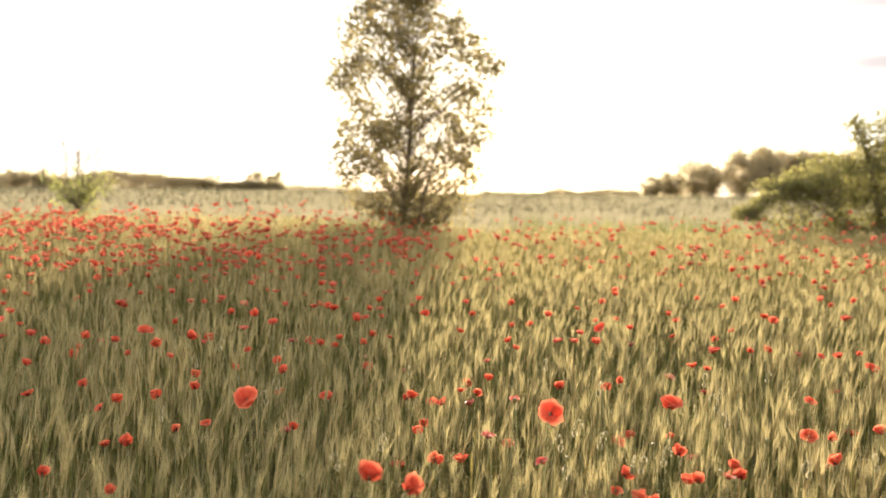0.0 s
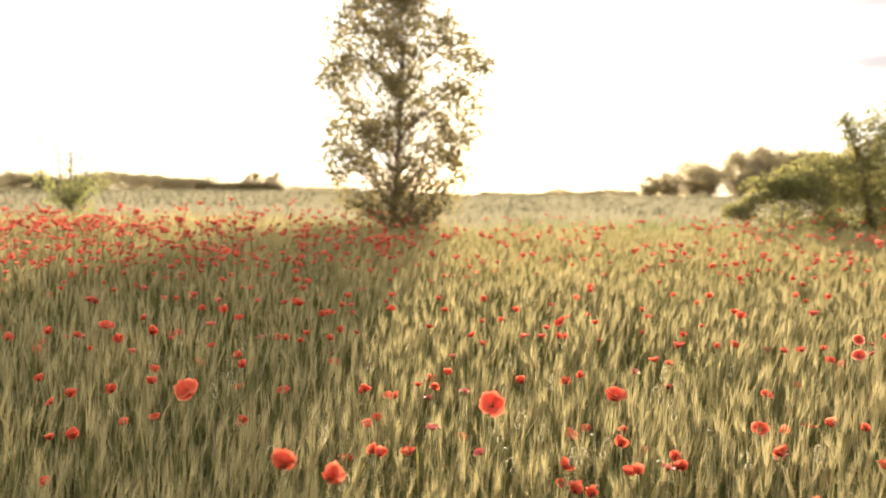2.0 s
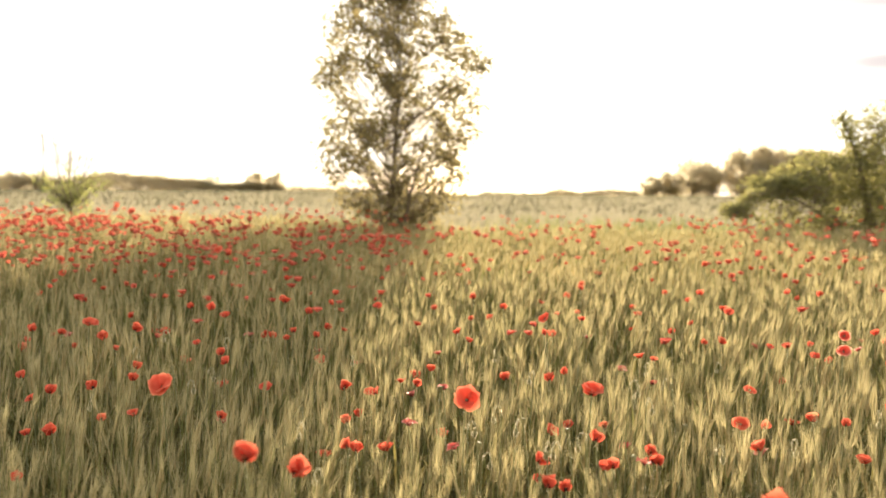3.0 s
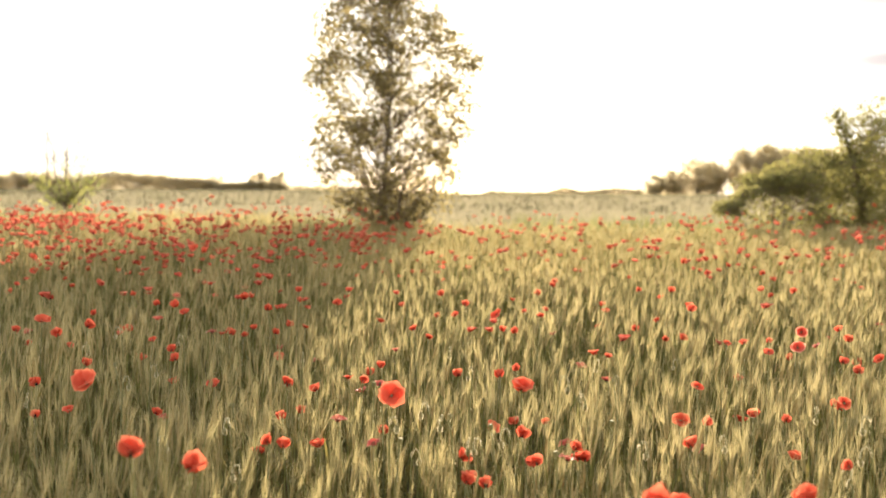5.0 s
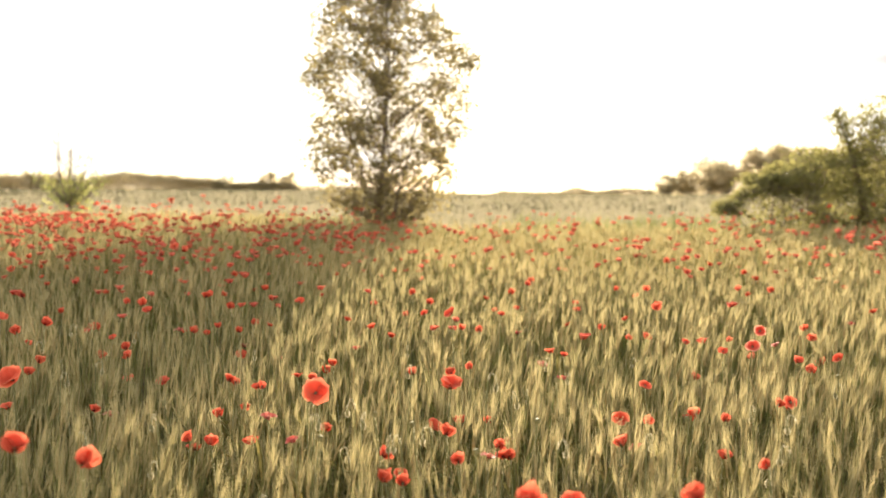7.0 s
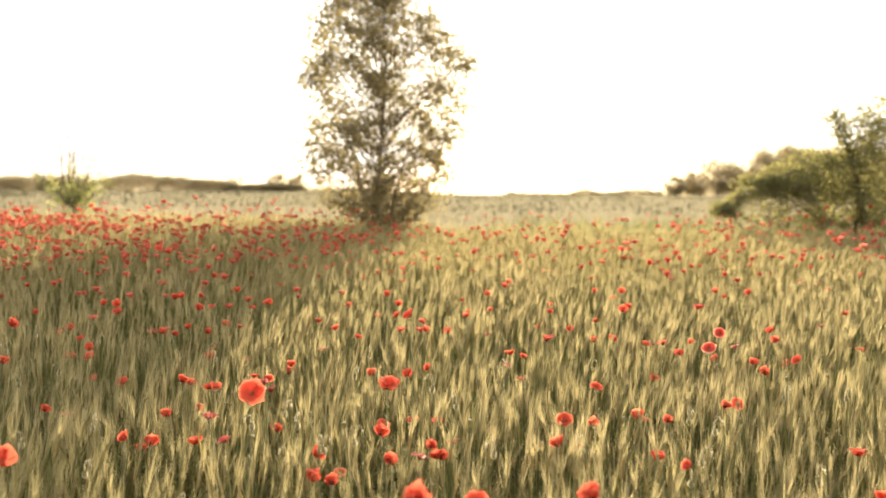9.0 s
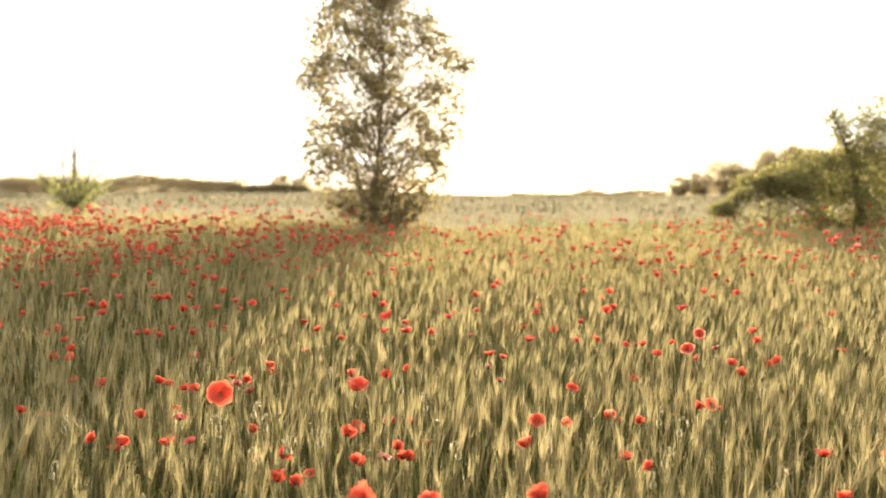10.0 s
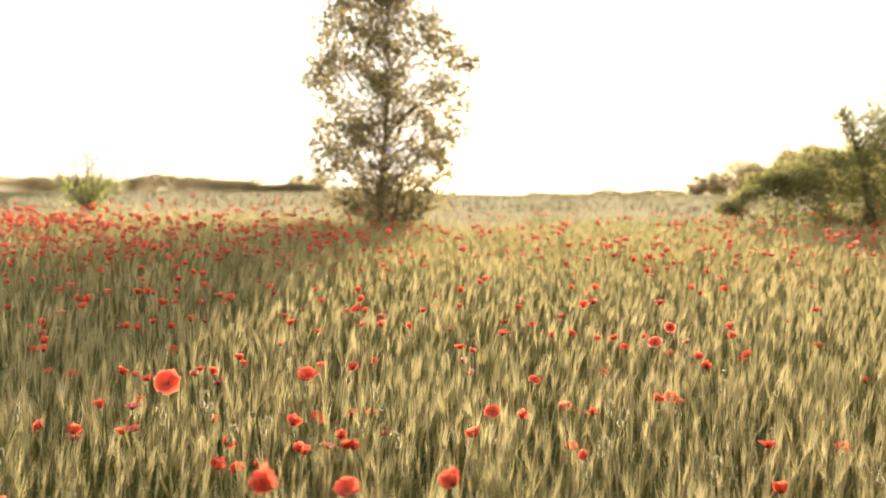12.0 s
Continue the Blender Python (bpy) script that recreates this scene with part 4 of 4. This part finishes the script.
# flowers nearest to the path
poppy(0.328, 2.76, 0.861, 0.094, "open", 50, 280)
poppy(0.726, 2.90, 0.866, 0.086, "bowl", 14, 275)
poppy(-0.589, 2.776, 0.900, 0.084, "bowl", 42, 262)
poppy(-0.142, 1.90, 0.943, 0.056, "cup", 30, 300)
poppy(-0.058, 2.05, 0.866, 0.056, "cup", 42, 330)
poppy(0.884, 1.73, 0.895, 0.062, "cup", 35, 200)
poppy(1.224, 1.912, 0.850, 0.062, "cup", 30, 180)
poppy(0.997, 2.014, 0.790, 0.062, "bowl", 20, 250)
poppy(0.545, 2.66, 0.715, 0.048, "cup", 40, 10)
poppy(0.72, 2.75, 0.757, 0.048, "cup", 25, 30)
poppy(0.75, 2.66, 0.700, 0.044, "cup", 15, 250)
poppy(0.745, 2.76, 0.662, 0.050, "bowl", 10, 250)
poppy(0.60, 2.55, 0.670, 0.046, "cup", 20, 100)
poppy(0.87, 2.70, 0.730, 0.044, "cup", 30, 320)
poppy(0.15, 2.93, 0.747, 0.048, "wilted", 20, 300)
poppy(0.29, 2.60, 0.762, 0.042, "wilted", 30, 200)
poppy(0.839, 2.654, 0.706, 0.048, "wilted", 15, 20)
poppy(-0.02, 2.65, 0.757, 0.036, "cup", 35, 200)
poppy(-1.063, 3.089, 0.683, 0.052, "cup", 30, 260)
poppy(-1.098, 2.983, 0.701, 0.034, "cup", 20, 200)
poppy(1.311, 3.263, 0.668, 0.060, "bowl", 45, 250)
poppy(1.42, 3.32, 0.650, 0.046, "cup", 30, 300)
poppy(2.12, 2.758, 0.704, 0.056, "bowl", 12, 90)
poppy(1.55, 2.83, 0.667, 0.056, "bowl", 10, 0)
poppy(1.553, 2.47, 0.745, 0.040, "cup", 40, 200)
poppy(2.07, 2.476, 0.666, 0.050, "cup", 20, 90)
poppy(-0.039, 3.694, 0.684, 0.050, "bowl", 20, 270)
poppy(0.259, 3.224, 0.800, 0.040, "wilted", 20, 270)
poppy(-0.112, 3.494, 0.757, 0.044)
poppy(0.0, 3.446, 0.738, 0.050, "bowl")
poppy(-1.52, 3.36, 0.780, 0.050, "bowl")
poppy(-1.77, 3.90, 0.800, 0.048)
poppy(1.92, 3.43, 0.692, 0.044, "cup")
poppy(1.977, 3.48, 0.682, 0.052, "bowl", 50, 270)
poppy(1.661, 3.205, 0.690, 0.042)
poppy(1.479, 3.67, 0.703, 0.050, "bowl", 30, 300)
# flowers farther into the field
poppy(0.704, 4.104, 0.930, 0.062, "bowl", 40, 210)
poppy(-1.171, 4.29, 0.858, 0.060, "cup", 30, 0)
poppy(-1.387, 4.276, 0.883, 0.074, "bowl", 22, 300)
poppy(-0.095, 4.88, 0.890, 0.058, "bowl", 25, 280)
poppy(-0.701, 4.026, 0.750, 0.050, "cup")
poppy(-0.743, 4.129, 0.772, 0.046, "cup")
poppy(-1.992, 4.592, 0.776, 0.054, "cup")
poppy(-1.575, 4.415, 0.812, 0.046, "bowl")
poppy(-1.374, 4.40, 0.800, 0.056, "cup")
poppy(-1.72, 4.42, 0.832, 0.050, "cup")
poppy(-0.90, 4.87, 0.842, 0.066, "bowl", 20, 260)
poppy(-0.571, 4.82, 0.925, 0.062, "bowl", 14, 100)
poppy(-0.453, 4.848, 0.868, 0.050, "cup")
poppy(-0.42, 4.95, 0.858, 0.046, "bowl")
poppy(-0.369, 5.294, 0.920, 0.052, "cup")
poppy(-0.64, 5.13, 0.900, 0.048, "cup")
poppy(-1.10, 5.37, 0.822, 0.060, "cup")
poppy(-1.319, 5.72, 0.790, 0.058, "cup")
poppy(-2.44, 5.17, 0.850, 0.064, "bowl")
poppy(-2.70, 5.95, 0.862, 0.054, "bowl")
poppy(-2.51, 6.28, 0.800, 0.054)
poppy(-2.167, 6.995, 0.800, 0.052)
poppy(-2.495, 6.625, 0.908, 0.066, "open", 50, 270)
poppy(-1.82, 6.655, 0.891, 0.056, "bowl")
poppy(-0.885, 6.658, 0.880, 0.056)
poppy(0.441, 5.93, 0.833, 0.056)
poppy(0.205, 3.99, 0.728, 0.044)
poppy(0.32, 4.50, 0.810, 0.050, "bowl")
poppy(0.957, 4.689, 0.853, 0.036)
poppy(0.581, 5.076, 0.870, 0.050)
poppy(0.758, 4.572, 0.800, 0.042)
poppy(1.161, 4.257, 0.738, 0.056, "bowl")
poppy(1.22, 4.22, 0.728, 0.040, "bowl")
poppy(1.87, 4.33, 0.776, 0.054, "bowl")
poppy(1.80, 4.36, 0.765, 0.046, "bowl")
poppy(1.88, 4.03, 0.780, 0.052, "bowl", 25, 265)
poppy(2.125, 4.308, 0.827, 0.062, "lit_rim", 60, 252)
poppy(2.013, 4.049, 0.797, 0.066, "lit_rim", 52, 260)
poppy(2.038, 4.482, 0.760, 0.040)
poppy(2.212, 4.352, 0.754, 0.044, "wilted")
poppy(2.188, 3.991, 0.748, 0.054, "bowl", 30, 300)
poppy(2.187, 3.844, 0.738, 0.048)
poppy(2.46, 4.25, 0.712, 0.054, "bowl", 40, 200)
poppy(2.50, 4.667, 0.742, 0.054, "cup")
poppy(2.546, 4.891, 0.760, 0.046)
poppy(2.911, 4.642, 0.700, 0.058, "bowl")
poppy(3.28, 5.75, 0.740, 0.056, "bowl")
poppy(1.892, 5.408, 0.818, 0.056, "bowl")
poppy(1.795, 4.99, 0.848, 0.060, "bowl")
poppy(1.09, 6.285, 0.800, 0.056)
poppy(2.0, 6.30, 0.820, 0.054)
poppy(1.25, 6.70, 0.842, 0.060)
poppy(1.216, 6.50, 0.832, 0.046)
poppy(2.71, 6.60, 0.790, 0.056, "bowl")
poppy(2.93, 6.57, 0.790, 0.056)
poppy(2.768, 7.567, 0.892, 0.066, "bowl")
poppy(3.014, 7.474, 0.840, 0.056)
poppy(-1.606, 7.578, 1.020, 0.085, "bowl", 40, 270)
poppy(-1.53, 7.60, 1.000, 0.070, "cup")
poppy(-2.62, 6.90, 0.990, 0.066, "bowl")
poppy(2.517, 8.03, 0.890, 0.060)
# smaller flowers scattered between them
poppy(0.55, 2.53, 0.689, 0.053, "cup")
poppy(-0.92, 2.54, 0.693, 0.039, "cup")
poppy(-1.17, 2.69, 0.697, 0.043, "cup")
poppy(0.88, 2.73, 0.690, 0.051, "bowl")
poppy(0.90, 2.73, 0.689, 0.043, "cup")
poppy(-0.01, 2.86, 0.693, 0.048, "cup")
poppy(1.25, 2.90, 0.690, 0.053, "cup")
poppy(-0.92, 3.17, 0.705, 0.040, "cup")
poppy(-0.08, 3.20, 0.698, 0.052, "cup")
poppy(-0.83, 3.23, 0.706, 0.048, "bowl")
poppy(-0.52, 3.23, 0.702, 0.040, "cup")
poppy(1.57, 3.27, 0.694, 0.052, "cup")
poppy(-1.28, 3.42, 0.714, 0.042, "bowl")
poppy(-1.27, 3.57, 0.717, 0.052, "cup")
poppy(-1.14, 3.65, 0.718, 0.051, "cup")
poppy(-0.14, 3.69, 0.705, 0.043, "cup")
poppy(0.15, 3.79, 0.703, 0.046, "cup")
poppy(-1.03, 3.81, 0.720, 0.050, "cup")
poppy(-1.50, 3.82, 0.726, 0.048, "cup")
poppy(0.08, 3.83, 0.704, 0.043, "bowl")
poppy(0.71, 3.95, 0.700, 0.052, "cup")
poppy(-1.09, 4.04, 0.727, 0.053, "cup")
poppy(0.79, 4.07, 0.702, 0.043, "cup")
poppy(-1.30, 4.38, 0.742, 0.041, "bowl")
poppy(-1.52, 4.42, 0.747, 0.040, "cup")
poppy(-1.80, 4.55, 0.756, 0.041, "cup")
poppy(-0.97, 4.56, 0.741, 0.048, "bowl")
poppy(-0.56, 4.77, 0.738, 0.038, "cup")
poppy(-0.68, 4.78, 0.741, 0.039, "bowl")
poppy(1.62, 4.82, 0.715, 0.042, "cup")
poppy(-0.64, 4.83, 0.742, 0.050, "cup")
poppy(0.39, 4.84, 0.719, 0.043, "cup")
poppy(1.72, 4.85, 0.717, 0.050, "cup")
poppy(-0.42, 4.89, 0.737, 0.050, "cup")
poppy(-0.56, 4.99, 0.745, 0.043, "cup")
poppy(0.85, 5.05, 0.719, 0.047, "cup")
poppy(-0.29, 5.06, 0.739, 0.049, "bowl")
poppy(-2.35, 5.09, 0.789, 0.046, "bowl")
poppy(-0.39, 5.13, 0.744, 0.052, "cup")
poppy(1.53, 5.16, 0.722, 0.046, "cup")
poppy(-1.54, 5.28, 0.784, 0.046, "cup")
poppy(0.10, 5.31, 0.736, 0.050, "bowl")
poppy(1.71, 5.44, 0.730, 0.039, "cup")
poppy(0.42, 5.56, 0.736, 0.041, "cup")
poppy(0.53, 5.60, 0.735, 0.052, "bowl")
poppy(-2.74, 5.71, 0.827, 0.053, "bowl")
poppy(0.96, 5.77, 0.736, 0.044, "bowl")
poppy(1.47, 5.79, 0.737, 0.052, "bowl")
poppy(1.10, 5.84, 0.738, 0.048, "bowl")
poppy(0.19, 5.96, 0.753, 0.044, "cup")
poppy(-1.56, 5.99, 0.818, 0.046, "cup")
poppy(-0.48, 6.02, 0.777, 0.048, "cup")
poppy(1.50, 6.09, 0.745, 0.045, "cup")
poppy(-0.82, 6.11, 0.794, 0.052, "cup")
poppy(-2.94, 6.15, 0.854, 0.048, "cup")
poppy(-2.05, 6.22, 0.845, 0.039, "cup")
poppy(0.92, 6.31, 0.751, 0.046, "bowl")
poppy(-0.67, 6.36, 0.797, 0.041, "bowl")
poppy(1.96, 6.44, 0.756, 0.048, "cup")
poppy(-2.22, 6.51, 0.865, 0.043, "bowl")
poppy(2.75, 6.52, 0.760, 0.046, "cup")
poppy(-2.94, 6.54, 0.878, 0.044, "bowl")
poppy(-1.26, 6.59, 0.832, 0.039, "cup")
poppy(-3.22, 6.80, 0.893, 0.043, "cup")
poppy(1.89, 6.84, 0.766, 0.048, "cup")
poppy(-2.02, 7.00, 0.884, 0.041, "cup")
poppy(-2.26, 7.02, 0.893, 0.051, "cup")
poppy(-2.47, 7.03, 0.900, 0.042, "cup")
poppy(-1.49, 7.21, 0.869, 0.042, "cup")
poppy(0.44, 7.28, 0.787, 0.041, "cup")
poppy(-3.04, 7.37, 0.926, 0.044, "cup")
poppy(-0.25, 7.41, 0.815, 0.039, "cup")
poppy(-3.26, 7.42, 0.929, 0.039, "cup")
poppy(-2.03, 7.48, 0.906, 0.051, "cup")
poppy(3.15, 7.59, 0.775, 0.048, "cup")
poppy(-2.84, 7.62, 0.936, 0.051, "cup")
poppy(1.97, 7.63, 0.786, 0.039, "cup")
poppy(-2.57, 7.64, 0.932, 0.044, "bowl")
poppy(-1.97, 7.74, 0.915, 0.041, "cup")
poppy(0.18, 7.85, 0.810, 0.043, "cup")
poppy(-2.56, 8.16, 0.954, 0.051, "cup")
poppy(-0.25, 8.23, 0.839, 0.043, "cup")
poppy(2.73, 8.27, 0.791, 0.046, "bowl")
poppy(1.98, 8.46, 0.805, 0.040, "cup")
poppy(-2.04, 8.51, 0.945, 0.051, "bowl")
poppy(-0.66, 8.60, 0.869, 0.045, "cup")
poppy(-1.63, 8.67, 0.927, 0.053, "cup")
poppy(0.43, 8.69, 0.822, 0.044, "cup")
poppy(-0.06, 8.69, 0.840, 0.048, "cup")
poppy(1.45, 9.08, 0.820, 0.045, "cup")
poppy(4.15, 9.11, 0.787, 0.045, "cup")
poppy(-1.41, 9.16, 0.924, 0.049, "bowl")
poppy(1.28, 9.72, 0.830, 0.054, "cup")
poppy(1.46, 9.74, 0.829, 0.040, "bowl")
poppy(4.31, 10.13, 0.809, 0.043, "bowl")
poppy(4.77, 10.17, 0.810, 0.039, "cup")
poppy(4.15, 10.37, 0.816, 0.040, "cup")
poppy(3.64, 10.58, 0.824, 0.043, "cup")

# tall flowers along the field's edge, before the bush and the meadow
for px, py, up, wide in ((6.55, 15.9, 0.98, 0.085), (6.75, 16.1, 0.92, 0.09), (6.9, 15.7, 0.88, 0.08), (7.05, 16.0, 1.05, 0.095), (7.35, 15.8, 0.86, 0.08), (7.75, 15.9, 1.08, 0.10), (8.3, 16.0, 0.9, 0.085),
                         (6.2, 15.6, 0.85, 0.075), (5.7, 15.8, 0.84, 0.07), (4.6, 15.9, 0.86, 0.07), (3.4, 15.6, 0.86, 0.07), (2.2, 16.0, 0.9, 0.07), (0.9, 15.8, 0.88, 0.07),
                         (-2.75, 11.1, 1.06, 0.10), (-2.45, 11.4, 1.10, 0.075), (-3.2, 11.8, 0.95, 0.08), (-4.1, 12.2, 0.97, 0.085), (-5.0, 12.0, 0.92, 0.08), (-5.4, 12.6, 1.0, 0.07), (-1.7, 12.2, 0.92, 0.08)):
    poppy(px, py, gz(px, py) + up, wide, "bowl")

# buds and seed heads that stand clear of the ears near the path
for bx, by, bz, bt in ((0.80, 2.86, 0.872, 0), (0.345, 2.70, 0.800, 20), (0.62, 2.62, 0.755, 190), (0.66, 2.70, 0.760, 200), (0.44, 2.70, 0.79, 80), (0.58, 2.58, 0.745, 90), (1.02, 2.60, 0.745, 10),
                       (1.72, 2.62, 0.80, 170), (1.60, 2.52, 0.755, 160), (1.52, 2.50, 0.70, 20), (1.95, 2.45, 0.72, 200), (0.41, 2.85, 0.80, 160), (-0.66, 3.2, 0.80, 30), (-0.95, 4.2, 0.83, 200),
                       (0.54, 3.30, 0.82, 120), (0.90, 3.0, 0.79, 300), (1.3, 2.7, 0.72, 45), (1.7, 3.1, 0.74, 230), (-0.35, 2.6, 0.76, 10), (2.3, 3.3, 0.75, 100)):
    bud(bx, by, bz + 0.03, bt)
for k in range(18):
    bx, by = stock.uniform(-1.2, 2.8), stock.uniform(2.1, 4.6)
    if ahead(bx, by, 0.0):
        bud(bx, by, gz(bx, by) + stock.uniform(0.68, 0.80), stock.uniform(0, 360))
for bx, by, bz in ((0.50, 2.78, 0.80), (0.36, 2.62, 0.77), (0.98, 2.75, 0.79), (1.48, 3.0, 0.74), (0.25, 3.1, 0.83), (1.1, 3.4, 0.78), (0.62, 2.66, 0.80), (-0.2, 3.0, 0.78), (1.85, 3.0, 0.74), (-0.8, 3.6, 0.80), (2.2, 3.6, 0.76), (0.8, 2.6, 0.74)):
    seed_head(bx, by, bz)


def crowd(x, y):
    """How many poppies stand on a square metre."""
    left = smooth(0.9, -1.2, x + 0.06 * (y - 8)) * smooth(3.9, 6.8, y) * 17.0
    base = 1.1 + 1.6 * smooth(6.5, 9.0, y) + 2.2 * smooth(0.5, 3.5, x) * smooth(7.0, 9.5, y)
    return (left + base) * (0.45 + 1.1 * patchy(0.8 * x + 3, 0.9 * y))


seeds = np.random.default_rng(99)
# flowers half sunk among the stalks
made = 0
while made < 46:
    px, py = seeds.uniform(-2.4, 3.4), seeds.uniform(2.3, 5.6)
    if not bool(ahead(px, py, 0.0)) or (px > 0.4 and seeds.uniform() > 0.6):
        continue
    poppy(px, py, gz(px, py) + seeds.uniform(0.55, 0.66), seeds.uniform(0.045, 0.065), ("cup", "bowl", "wilted")[int(seeds.integers(0, 3))])
    made += 1


# the poppies beyond, past counting
def crowd_head(seed, fine):
    """A poppy of the crowd: four bent petals, a dark heart and a stem."""
    r = np.random.default_rng(seed)
    pieces = []
    spread, size = r.uniform(0.45, 1.15), 0.036
    for k in range(4):
        v, f = petal_shape(spread * r.uniform(0.8, 1.2), size * r.uniform(0.85, 1.1), 1.35 * size, 0.07 * size, seed * 9 + k, *((5, 4) if fine else (3, 3)))
        a = k * math.pi / 2 + r.uniform(-0.25, 0.25)
        turn = np.array(((math.cos(a), -math.sin(a), 0), (math.sin(a), math.cos(a), 0), (0, 0, 1)))
        pieces.append((v @ turn.T, f, 0))
    pieces.append((*tube([(0, 0, 0), (0, 0, 0.008), (0, 0, 0.011)], [0.006, 0.007, 0.002], 5), 2))
    pieces.append((*tube([(0, 0, -0.45), (0.008, 0, -0.2), (0, 0, 0)], [0.0022, 0.0022, 0.002], 3), 1))
    return template(pieces)


def strew(label, kinds, x, y, up, lean, size):
    """Flowers at places of the field, as one mesh."""
    soup, k = Soup(), len(x)
    m = placed(x, y, ground(x, y) + up, seeds.uniform(0, 6.28, k), seeds.normal(0, lean, k), seeds.normal(-0.12, lean, k), size)
    which = seeds.integers(0, len(kinds), k)
    for i, tp in enumerate(kinds):
        soup.many(tp, m[which == i])
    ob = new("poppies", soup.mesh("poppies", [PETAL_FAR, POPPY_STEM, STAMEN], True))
    tagged(ob, label, "poppies", kind="stuff")


def build_crowd():
    x, y = scatter(-5.4, 6.6, 4.4, 8.8, 12)
    chance = crowd(x, y) * np.where((np.abs(x) < 0.48 * y) & (y < 8.0), 0.5, 1.0)
    ok = ahead(x, y, 0.3) & (seeds.uniform(size=len(x)) * 12 < chance)
    k = int(ok.sum())
    strew("scattered red poppies in the middle of the barley field", [crowd_head(60 + i, True) for i in range(10)], x[ok], y[ok], seeds.normal(0.73, 0.06, k), 0.32, seeds.uniform(0.75, 1.3, k))
    x, y = scatter(-11, 12, 6.4, 17.2, 42)
    ok = ahead(x, y, 1.0) & (seeds.uniform(size=len(x)) * 26 < 0.8 * crowd(x, y) * smooth(6.2, 8.0, y) * (np.where(x > 0.5, 0.5, 0.14) + 0.86 * smooth(14.5, 10.0, y)))
    x, y = x[ok], y[ok]
    k = len(x)
    strew("crowd of small red poppies across the far barley", [crowd_head(i, False) for i in range(10)], x, y, seeds.normal(0.79, 0.06, k), 0.3, seeds.uniform(0.8, 1.5, k) * (0.85 + 0.35 * smooth(7.0, 11.0, y)))


build_crowd()
